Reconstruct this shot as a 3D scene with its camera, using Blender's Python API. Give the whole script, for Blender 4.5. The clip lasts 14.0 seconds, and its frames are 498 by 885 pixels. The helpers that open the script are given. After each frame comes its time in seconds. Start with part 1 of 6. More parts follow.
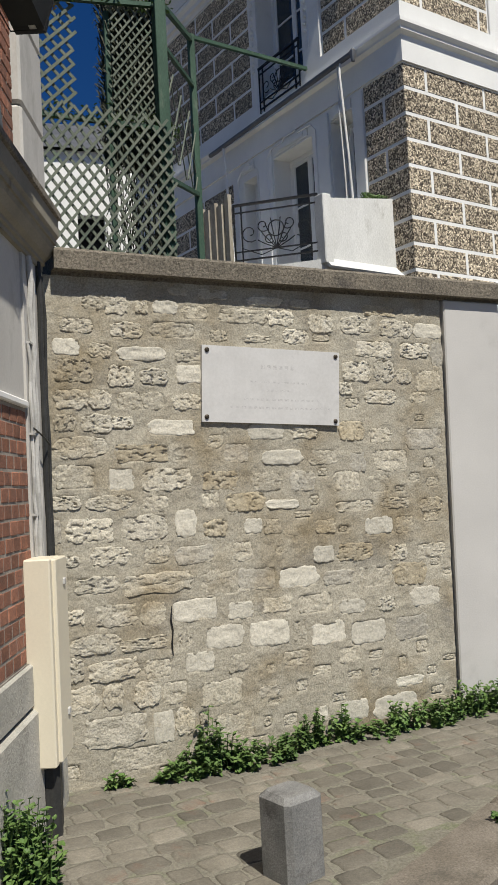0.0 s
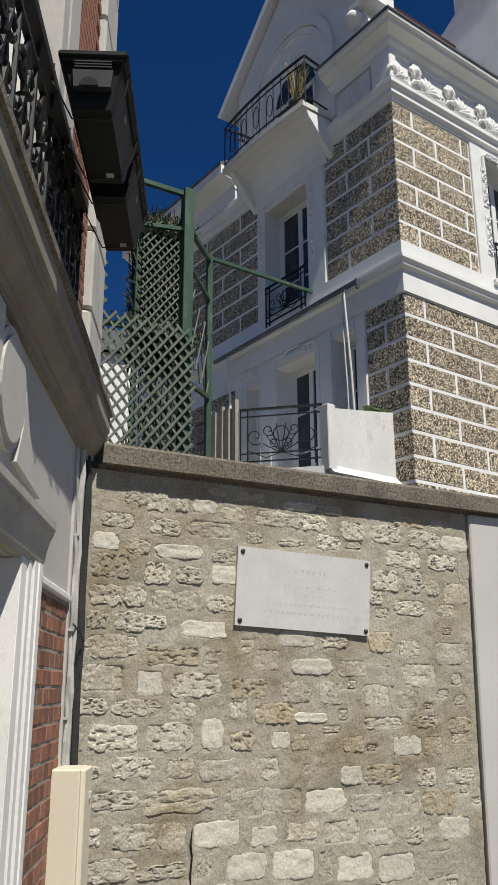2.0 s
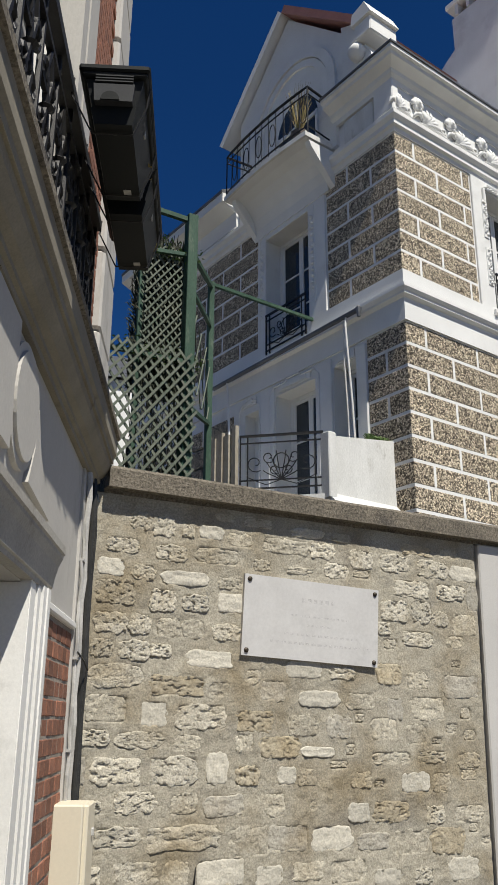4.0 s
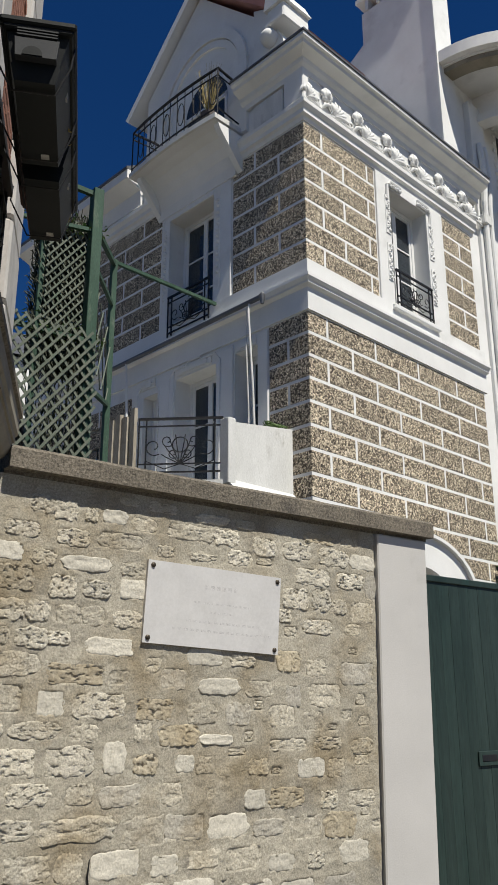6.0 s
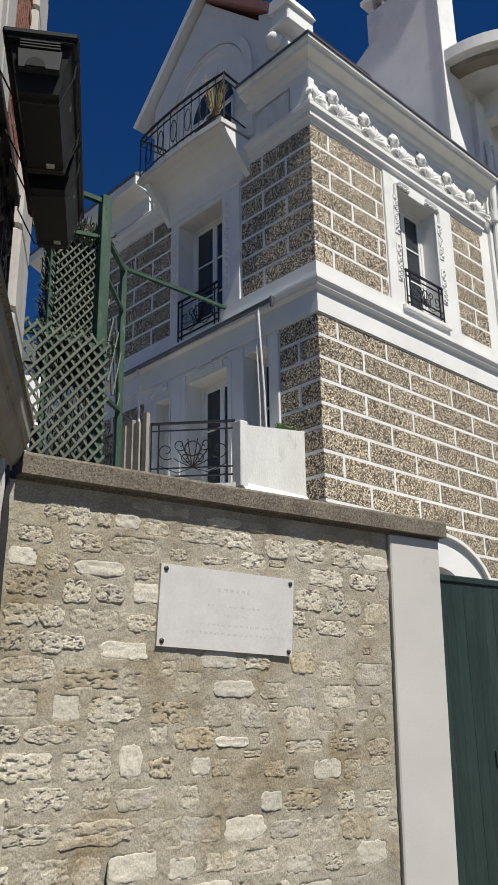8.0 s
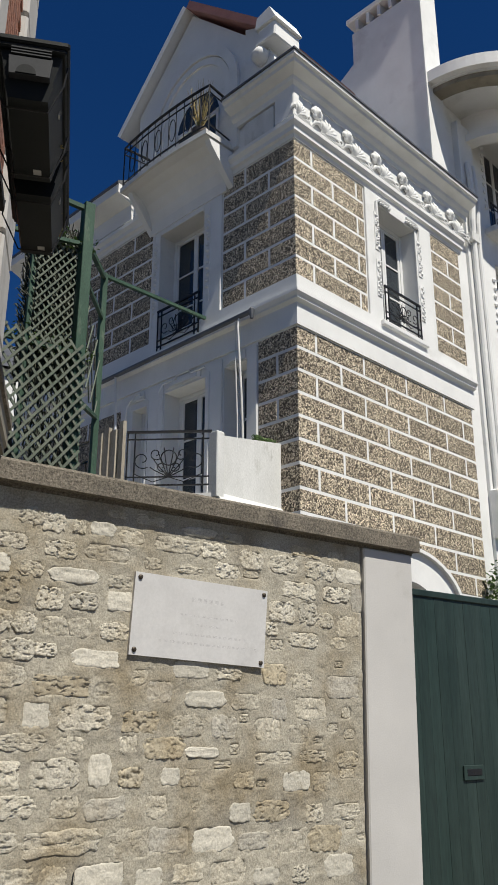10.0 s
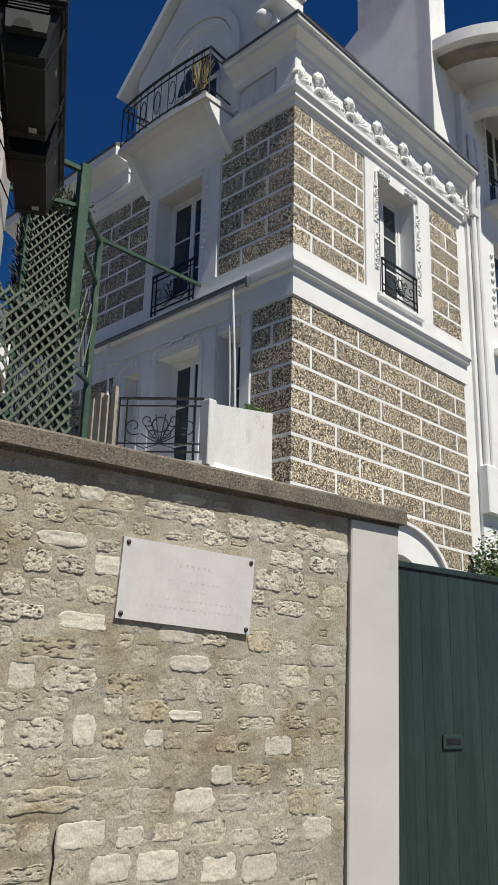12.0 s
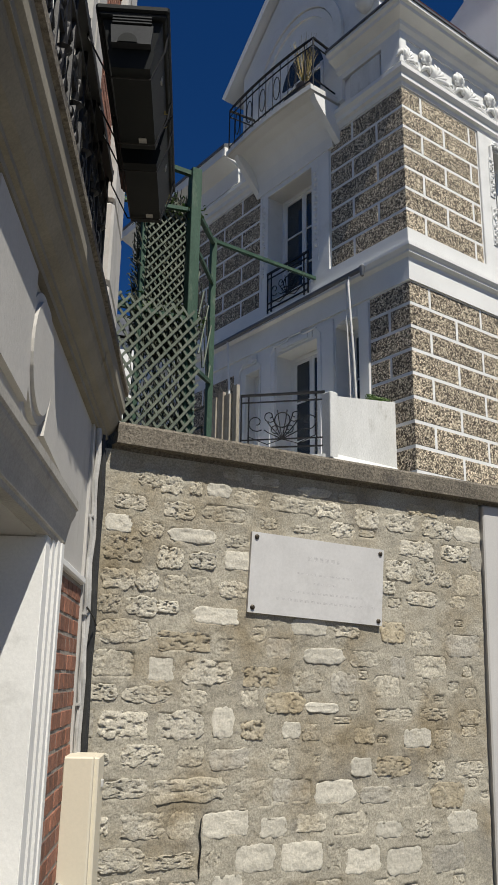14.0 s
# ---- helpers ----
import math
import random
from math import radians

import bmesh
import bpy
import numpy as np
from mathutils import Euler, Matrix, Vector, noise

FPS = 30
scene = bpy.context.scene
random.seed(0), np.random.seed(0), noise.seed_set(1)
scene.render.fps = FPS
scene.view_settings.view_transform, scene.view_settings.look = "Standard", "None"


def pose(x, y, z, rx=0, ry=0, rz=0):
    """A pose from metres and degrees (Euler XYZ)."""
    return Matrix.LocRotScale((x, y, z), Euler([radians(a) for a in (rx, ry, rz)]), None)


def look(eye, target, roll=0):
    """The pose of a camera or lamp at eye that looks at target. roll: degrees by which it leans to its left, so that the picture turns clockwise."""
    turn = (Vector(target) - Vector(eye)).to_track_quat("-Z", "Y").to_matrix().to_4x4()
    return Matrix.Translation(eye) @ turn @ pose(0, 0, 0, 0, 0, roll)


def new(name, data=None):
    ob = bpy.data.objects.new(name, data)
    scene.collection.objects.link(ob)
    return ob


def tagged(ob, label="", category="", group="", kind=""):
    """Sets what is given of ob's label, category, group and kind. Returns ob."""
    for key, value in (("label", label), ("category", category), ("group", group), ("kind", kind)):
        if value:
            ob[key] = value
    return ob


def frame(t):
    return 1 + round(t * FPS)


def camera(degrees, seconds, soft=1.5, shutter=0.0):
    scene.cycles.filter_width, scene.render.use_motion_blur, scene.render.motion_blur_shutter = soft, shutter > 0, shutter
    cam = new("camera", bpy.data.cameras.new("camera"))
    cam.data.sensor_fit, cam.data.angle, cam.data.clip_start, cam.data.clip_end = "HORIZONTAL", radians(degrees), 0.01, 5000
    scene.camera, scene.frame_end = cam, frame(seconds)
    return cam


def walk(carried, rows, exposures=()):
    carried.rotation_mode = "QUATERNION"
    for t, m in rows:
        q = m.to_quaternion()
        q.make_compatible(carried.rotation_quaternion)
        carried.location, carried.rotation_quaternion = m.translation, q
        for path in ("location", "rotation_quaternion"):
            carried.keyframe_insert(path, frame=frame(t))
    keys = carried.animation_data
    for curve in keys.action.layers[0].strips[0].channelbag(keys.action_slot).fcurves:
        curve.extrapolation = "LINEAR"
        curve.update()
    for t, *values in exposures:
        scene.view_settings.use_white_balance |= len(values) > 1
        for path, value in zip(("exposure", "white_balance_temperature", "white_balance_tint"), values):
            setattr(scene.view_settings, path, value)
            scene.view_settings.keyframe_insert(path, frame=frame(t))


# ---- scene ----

# camera and its way
cam = camera(33.4, 14.0, soft=0.8)
PATH = [
    (0, pose(-1.736, -3.937, 1.624, 93.11, 0, -26.44) @ pose(0, 0, 0, 0, 0, -3.01)),
    (0.5, pose(-1.781, -3.833, 1.634, 98.90, 0, -19.67) @ pose(0, 0, 0, 0, 0, -1.59)),
    (1, pose(-1.878, -3.817, 1.647, 104.71, 0, -20.22) @ pose(0, 0, 0, 0, 0, -1.13)),
    (1.5, pose(-2.001, -3.792, 1.666, 106.60, 0, -22.99) @ pose(0, 0, 0, 0, 0, -0.44)),
    (2, pose(-2.033, -3.772, 1.660, 106.65, 0, -28.84) @ pose(0, 0, 0, 0, 0, -0.20)),
    (2.5, pose(-2.033, -3.773, 1.663, 107.33, 0, -28.80) @ pose(0, 0, 0, 0, 0, -0.05)),
    (2.7, pose(-2.039, -3.784, 1.662, 108.85, 0, -28.85) @ pose(0, 0, 0, 0, 0, -0.08)),
    (4.8, pose(-2.104, -3.585, 1.674, 108.25, 0, -30.32) @ pose(0, 0, 0, 0, 0, 1.13)),
    (5, pose(-2.119, -3.577, 1.676, 107.96, 0, -32.05) @ pose(0, 0, 0, 0, 0, 0.85)),
    (5.5, pose(-2.114, -3.572, 1.682, 107.73, 0, -37.41) @ pose(0, 0, 0, 0, 0, -0.19)),
    (6, pose(-2.095, -3.569, 1.689, 107.56, 0, -37.08) @ pose(0, 0, 0, 0, 0, -0.05)),
    (6.5, pose(-2.087, -3.582, 1.688, 107.31, 0, -36.12) @ pose(0, 0, 0, 0, 0, 0.11)),
    (7, pose(-2.079, -3.591, 1.689, 107.19, 0, -35.97) @ pose(0, 0, 0, 0, 0, -0.68)),
    (9.5, pose(-2.109, -3.588, 1.673, 108.70, 0, -37.01) @ pose(0, 0, 0, 0, 0, -0.24)),
    (10, pose(-2.108, -3.596, 1.676, 108.53, 0, -37.88) @ pose(0, 0, 0, 0, 0, 0.13)),
    (10.5, pose(-2.108, -3.593, 1.674, 108.20, 0, -38.52) @ pose(0, 0, 0, 0, 0, 0.76)),
    (11, pose(-2.113, -3.597, 1.675, 107.74, 0, -38.79) @ pose(0, 0, 0, 0, 0, 1.17)),
    (11.5, pose(-2.113, -3.600, 1.672, 107.16, 0, -38.78) @ pose(0, 0, 0, 0, 0, 1.49)),
    (12, pose(-2.105, -3.601, 1.670, 106.44, 0, -38.49) @ pose(0, 0, 0, 0, 0, 1.53)),
    (12.5, pose(-2.097, -3.601, 1.667, 105.72, 0, -36.05) @ pose(0, 0, 0, 0, 0, 1.44)),
    (13, pose(-2.106, -3.612, 1.663, 105.29, 0, -29.51) @ pose(0, 0, 0, 0, 0, 1.34)),
    (13.5, pose(-2.108, -3.615, 1.665, 105.47, 0, -29.74) @ pose(0, 0, 0, 0, 0, 1.06)),
    (14, pose(-2.103, -3.609, 1.664, 105.85, 0, -29.65) @ pose(0, 0, 0, 0, 0, 0.97)),
]
# the phone's exposure drifts a little along the way
EXPOSURES = [(0, 0.23), (1.5, 0.22), (2.0, 0.20), (2.5, 0.21), (5.5, 0.28), (6.5, 0.18), (7.2, 0.22), (9.5, 0.31), (10.5, 0.14), (11, 0.28), (12.5, 0.24), (13, 0.17), (14, 0.18)]
walk(cam, PATH, EXPOSURES)

# daylight: clear blue sky and one high sun
SUN = Vector((0.027, -0.532, 0.835)).normalized()
world = bpy.data.worlds.new("sky")
scene.world = world
world.use_nodes = True
wn = world.node_tree.nodes
sky = wn.new("ShaderNodeTexSky")
sky.sky_type, sky.sun_disc = "NISHITA", False
sky.sun_elevation = math.asin(SUN.z)
sky.sun_rotation = math.atan2(SUN.x, SUN.y)
sky.altitude, sky.air_density, sky.dust_density, sky.ozone_density = 2500, 1.0, 0.0, 5.0
deep = wn.new("ShaderNodeHueSaturation")
deep.inputs["Hue"].default_value, deep.inputs["Saturation"].default_value = 0.509, 1.27
world.node_tree.links.new(sky.outputs[0], deep.inputs["Color"])
world.node_tree.links.new(deep.outputs[0], wn["Background"].inputs[0])
wn["Background"].inputs[1].default_value = 0.051
sun = new("sun", bpy.data.lights.new("sun", "SUN"))
sun.data.energy, sun.data.angle, sun.data.color = 5.0, radians(0.5), (1.0, 0.955, 0.855)
sun.matrix_world = look(tuple(SUN * 40), (0, 0, 0))


# ---------------------------------------------------------------- materials
def mat(name, c1, c2, scale=3.0, rough=0.8, bump=0.2, bscale=60.0, metal=0.0, grain=0.25, gscale=90.0,
        c3=None, s3=1.2, t3=0.58, vary=0.0, bdist=0.01, stretch=None, gloss=0.4, stain=None):
    """A surface with broad patches from c1 to c2, fine grain, stains of c3 (shaded pits on limestone), relief, and a
    shade of its own for each piece.
    """
    m = bpy.data.materials.new(name)
    m.use_nodes = True
    nt = m.node_tree
    n, ln = nt.nodes, nt.links
    b = n["Principled BSDF"]
    b.inputs["Roughness"].default_value, b.inputs["Metallic"].default_value = rough, metal
    b.inputs["Specular IOR Level"].default_value = gloss
    geo = n.new("ShaderNodeNewGeometry")
    vec = geo.outputs["Position"]
    if stretch:
        mp = n.new("ShaderNodeMapping")
        mp.inputs["Scale"].default_value = stretch
        ln.new(vec, mp.inputs["Vector"])
        vec = mp.outputs[0]

    def noise_tex(sc, detail=5.0, rgh=0.6):
        t = n.new("ShaderNodeTexNoise")
        t.inputs["Scale"].default_value, t.inputs["Detail"].default_value, t.inputs["Roughness"].default_value = sc, detail, rgh
        ln.new(vec, t.inputs["Vector"])
        return t.outputs["Fac"]

    def ramp(fac, lo, hi):
        r = n.new("ShaderNodeMapRange")
        r.inputs[1].default_value, r.inputs[2].default_value = lo, hi
        ln.new(fac, r.inputs[0])
        return r.outputs[0]

    def mix(fac, a, c, mode="MIX"):
        x = n.new("ShaderNodeMix")
        x.data_type, x.blend_type = "RGBA", mode
        for sock, v in ((x.inputs[0], fac), (x.inputs[6], a), (x.inputs[7], c)):
            if isinstance(v, (tuple, float, int)):
                sock.default_value = (*v, 1) if isinstance(v, tuple) else v
            else:
                ln.new(v, sock)
        return x.outputs[2]

    col = mix(ramp(noise_tex(scale), 0.35, 0.65), c1, c2)
    if c3:
        col = mix(ramp(noise_tex(s3, 6, 0.7), t3, t3 + 0.12), col, c3)
    if stain:
        col = mix(ramp(noise_tex(1.9, 5, 0.62), 0.47, 0.66), col, mix(1.0, col, stain, "MULTIPLY"))
    fine = noise_tex(gscale, 3, 0.7)
    g = ramp(fine, 0.3, 0.7)
    lo = n.new("ShaderNodeMapRange")
    lo.inputs[3].default_value, lo.inputs[4].default_value = 1 - grain, 1 + grain
    ln.new(g, lo.inputs[0])
    comb = n.new("ShaderNodeCombineColor")
    for k in range(3):
        ln.new(lo.outputs[0], comb.inputs[k])
    col = mix(1.0, col, comb.outputs[0], "MULTIPLY")
    if vary:
        info = n.new("ShaderNodeObjectInfo")
        vr = n.new("ShaderNodeMapRange")
        vr.inputs[3].default_value, vr.inputs[4].default_value = 1 - vary, 1 + vary
        ln.new(info.outputs["Random"], vr.inputs[0])
        c2n = n.new("ShaderNodeCombineColor")
        for k in range(3):
            ln.new(vr.outputs[0], c2n.inputs[k])
        col = mix(1.0, col, c2n.outputs[0], "MULTIPLY")
    ln.new(col, b.inputs["Base Color"])
    if bump:
        bp = n.new("ShaderNodeBump")
        bp.inputs["Strength"].default_value, bp.inputs["Distance"].default_value = bump, bdist
        ln.new(noise_tex(bscale, 6, 0.65), bp.inputs["Height"])
        ln.new(bp.outputs[0], b.inputs["Normal"])
    return m


MORTAR = mat("mortar", (0.315, 0.288, 0.230), (0.395, 0.364, 0.295), 2.6, 0.95, 0.9, 60, grain=0.32, gscale=110, c3=(0.255, 0.235, 0.195), s3=2.2, t3=0.55, bdist=0.006, stain=(0.72, 0.65, 0.54))
# c3 here paints small dark spots for the shade inside pits
STONE = mat("limestone", (0.46, 0.425, 0.345), (0.55, 0.51, 0.425), 7, 0.9, 0.9, 48, grain=0.26, gscale=90, c3=(0.19, 0.162, 0.12), s3=26, t3=0.605, vary=0.16, bdist=0.012, stain=(0.72, 0.65, 0.54))
STONE_WORN = mat("worn_limestone", (0.385, 0.352, 0.282), (0.48, 0.442, 0.36), 9, 0.92, 0.9, 42, grain=0.3, gscale=80, c3=(0.29, 0.26, 0.205), s3=12, t3=0.58, vary=0.14, stain=(0.72, 0.65, 0.54))
STONE_PALE = mat("pale_limestone", (0.48, 0.45, 0.38), (0.56, 0.525, 0.445), 5, 0.9, 0.6, 40, grain=0.16, gscale=80, c3=(0.41, 0.37, 0.29), s3=8, t3=0.6, vary=0.12)
STONE_GREY = mat("grey_limestone", (0.345, 0.322, 0.272), (0.42, 0.39, 0.33), 6, 0.9, 0.8, 40, grain=0.22, gscale=80, c3=(0.25, 0.228, 0.188), s3=14, t3=0.6, vary=0.14, stain=(0.72, 0.65, 0.54))
STONE_OCHRE = mat("ochre_limestone", (0.41, 0.35, 0.245), (0.40, 0.355, 0.27), 6, 0.9, 0.8, 38, grain=0.25, gscale=70, c3=(0.29, 0.245, 0.18), s3=12, t3=0.6, vary=0.15, stain=(0.72, 0.65, 0.54))
COPING = mat("weathered_concrete", (0.125, 0.11, 0.088), (0.19, 0.165, 0.13), 4, 0.95, 0.8, 70, grain=0.6, gscale=75, c3=(0.09, 0.08, 0.07), s3=2.5, t3=0.56)
PIER = mat("grey_render", (0.46, 0.447, 0.43), (0.51, 0.495, 0.475), 1.6, 0.85, 0.12, 90, grain=0.05, gscale=200, c3=(0.41, 0.395, 0.375), s3=1.1, t3=0.6)
PLAQUE = mat("grey_marble", (0.50, 0.49, 0.48), (0.56, 0.55, 0.54), 5, 0.55, 0.05, 60, grain=0.05, gscale=60, c3=(0.44, 0.43, 0.42), s3=3.5, t3=0.57)
GATE = mat("dark_green_paint", (0.016, 0.030, 0.026), (0.026, 0.042, 0.037), 7, 0.5, 0.15, 8, grain=0.22, gscale=60, c3=(0.014, 0.056, 0.047), s3=1.3, t3=0.56, vary=0.12, stretch=(1, 1, 0.12), gloss=0.3)
WHITE = mat("white_render", (0.68, 0.68, 0.665), (0.75, 0.75, 0.735), 1.5, 0.85, 0.2, 80, grain=0.06, gscale=150, c3=(0.62, 0.62, 0.60), s3=1.1, t3=0.58)
WHITE_OLD = mat("stained_white_render", (0.56, 0.56, 0.54), (0.66, 0.66, 0.64), 3.5, 0.9, 0.35, 60, grain=0.12, gscale=120, c3=(0.40, 0.39, 0.355), s3=3.2, t3=0.58, stretch=(1, 1, 0.35))
# wall tone of the street building, darker than its trim tone
STREET_WHITE = mat("street_wall_grey", (0.43, 0.412, 0.383), (0.50, 0.482, 0.45), 1.8, 0.75, 0.15, 60, grain=0.06, gscale=120, c3=(0.35, 0.335, 0.305), s3=1.8, t3=0.56, stretch=(1, 1, 0.5))
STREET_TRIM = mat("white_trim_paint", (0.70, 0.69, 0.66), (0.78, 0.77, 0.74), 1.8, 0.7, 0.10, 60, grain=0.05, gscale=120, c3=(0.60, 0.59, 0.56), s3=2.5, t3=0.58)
PLINTH = mat("stained_plinth_render", (0.36, 0.345, 0.30), (0.46, 0.44, 0.39), 4, 0.9, 0.5, 50, grain=0.18, gscale=100, c3=(0.24, 0.225, 0.19), s3=3.5, t3=0.55)
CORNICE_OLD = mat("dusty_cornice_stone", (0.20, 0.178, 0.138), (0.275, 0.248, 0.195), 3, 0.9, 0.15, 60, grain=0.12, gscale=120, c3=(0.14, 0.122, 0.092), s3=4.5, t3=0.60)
DUSTY = mat("dusty_hood_paint", (0.34, 0.32, 0.285), (0.43, 0.41, 0.37), 3, 0.85, 0.3, 60, grain=0.15, gscale=110, c3=(0.24, 0.222, 0.19), s3=5, t3=0.57)
BRICK = mat("red_brick", (0.285, 0.122, 0.074), (0.195, 0.092, 0.062), 12, 0.85, 0.5, 80, grain=0.3, gscale=130, c3=(0.11, 0.065, 0.055), s3=9, t3=0.58, vary=0.30)
BRICK_JOINT = mat("brick_mortar", (0.25, 0.215, 0.18), (0.33, 0.285, 0.24), 6, 0.95, 0.4, 90)
IRON = mat("black_wrought_iron", (0.012, 0.012, 0.014), (0.022, 0.021, 0.02), 8, 0.5, 0.1, 90, metal=0.2)
PLASTIC = mat("black_plastic", (0.006, 0.0078, 0.0085), (0.009, 0.011, 0.012), 3, 0.5, 0.05, 120, grain=0.08, gloss=0.16)
# lighter tone of the planter plastic, for the end panels
PLASTIC_GREY = mat("lighter_black_plastic", (0.028, 0.030, 0.034), (0.038, 0.040, 0.044), 5, 0.6, 0.05, 120, grain=0.1, gloss=0.2)
TRELLIS = mat("green_painted_wood", (0.022, 0.058, 0.036), (0.038, 0.082, 0.054), 4, 0.75, 0.3, 60, grain=0.3, gscale=90, c3=(0.085, 0.12, 0.085), s3=5, t3=0.58, stretch=(1, 1, 0.4))
LATTICE = mat("weathered_lattice_wood", (0.085, 0.105, 0.08), (0.145, 0.16, 0.125), 5, 0.85, 0.3, 70, grain=0.3, gscale=90, c3=(0.10, 0.14, 0.095), s3=4, t3=0.58)
OLD_WOOD = mat("grey_weathered_wood", (0.26, 0.23, 0.185), (0.36, 0.33, 0.27), 6, 0.9, 0.4, 50, grain=0.3, gscale=90, stretch=(1, 1, 0.15))
GREEN_LEAF = mat("weed_leaf", (0.062, 0.12, 0.028), (0.105, 0.168, 0.042), 14, 0.6, 0.1, 60, grain=0.35, gscale=40, vary=0.2)
DRY_LEAF = mat("dry_stalk", (0.30, 0.22, 0.09), (0.22, 0.19, 0.07), 9, 0.8, 0.1, 60, grain=0.3)
BEIGE = mat("cream_metal", (0.62, 0.565, 0.445), (0.66, 0.60, 0.475), 1.5, 0.5, 0.04, 60, grain=0.03, c3=(0.57, 0.52, 0.41), s3=2, t3=0.62)
PIPE_GREY = mat("grey_pipe", (0.36, 0.35, 0.33), (0.46, 0.45, 0.43), 6, 0.6, 0.1, 60, grain=0.12)
CABLE = mat("black_cable", (0.02, 0.02, 0.02), (0.035, 0.035, 0.033), 8, 0.6, 0.0)
FRAME_WHITE = mat("white_painted_timber", (0.66, 0.66, 0.65), (0.72, 0.72, 0.71), 3, 0.5, 0.05, 60, grain=0.04)
PAVE = mat("paving_stone", (0.125, 0.113, 0.09), (0.18, 0.163, 0.132), 5, 0.85, 0.6, 50, grain=0.22, gscale=110, c3=(0.165, 0.115, 0.085), s3=4, t3=0.58, vary=0.30)
PAVE_JOINT = mat("paving_joint", (0.155, 0.145, 0.114), (0.20, 0.185, 0.15), 6, 0.95, 0.8, 50, grain=0.3, c3=(0.135, 0.145, 0.085), s3=3, t3=0.54)
SHUTTER = mat("dusty_shutter_paint", (0.20, 0.185, 0.165), (0.27, 0.25, 0.225), 5, 0.6, 0.1, 60, grain=0.15)
KERB = mat("granite", (0.135, 0.115, 0.09), (0.19, 0.165, 0.135), 5, 0.8, 0.6, 50, grain=0.35, gscale=120, c3=(0.10, 0.088, 0.07), s3=3, t3=0.54)
BOLLARD = mat("grey_bollard_stone", (0.15, 0.15, 0.145), (0.22, 0.215, 0.205), 7, 0.8, 0.4, 80, grain=0.3, gscale=160, c3=(0.10, 0.095, 0.09), s3=6, t3=0.54)
STREET_SETT = mat("worn_street_setts", (0.11, 0.10, 0.085), (0.15, 0.138, 0.116), 3, 0.9, 0.8, 12, grain=0.35, gscale=9, c3=(0.12, 0.11, 0.095), s3=1.2, t3=0.58)
RED_ROOF = mat("red_zinc_roof", (0.29, 0.135, 0.112), (0.35, 0.165, 0.135), 3, 0.6, 0.15, 50, grain=0.12)
ZINC = mat("dark_zinc", (0.10, 0.105, 0.115), (0.15, 0.155, 0.165), 3, 0.45, 0.1, 50, grain=0.1, metal=0.4)
LILAC = mat("pale_render", (0.70, 0.69, 0.685), (0.78, 0.77, 0.765), 1.2, 0.9, 0.15, 60, grain=0.05, c3=(0.62, 0.60, 0.60), s3=0.8, t3=0.58)
DARK_IN = mat("dark_interior", (0.03, 0.03, 0.032), (0.045, 0.043, 0.042), 2, 0.9, 0.0)
LETTER = mat("engraved_grey", (0.46, 0.45, 0.445), (0.50, 0.49, 0.485), 8, 0.8, 0.0)
SCREW = mat("dark_bronze_screw", (0.05, 0.04, 0.03), (0.08, 0.065, 0.05), 30, 0.5, 0.0, metal=0.6)
EARTH = mat("garden_soil", (0.06, 0.05, 0.035), (0.09, 0.075, 0.05), 4, 0.95, 0.5, 40)
TERRACOTTA = mat("old_chimney_pot", (0.10, 0.085, 0.08), (0.14, 0.12, 0.11), 6, 0.9, 0.2, 60)


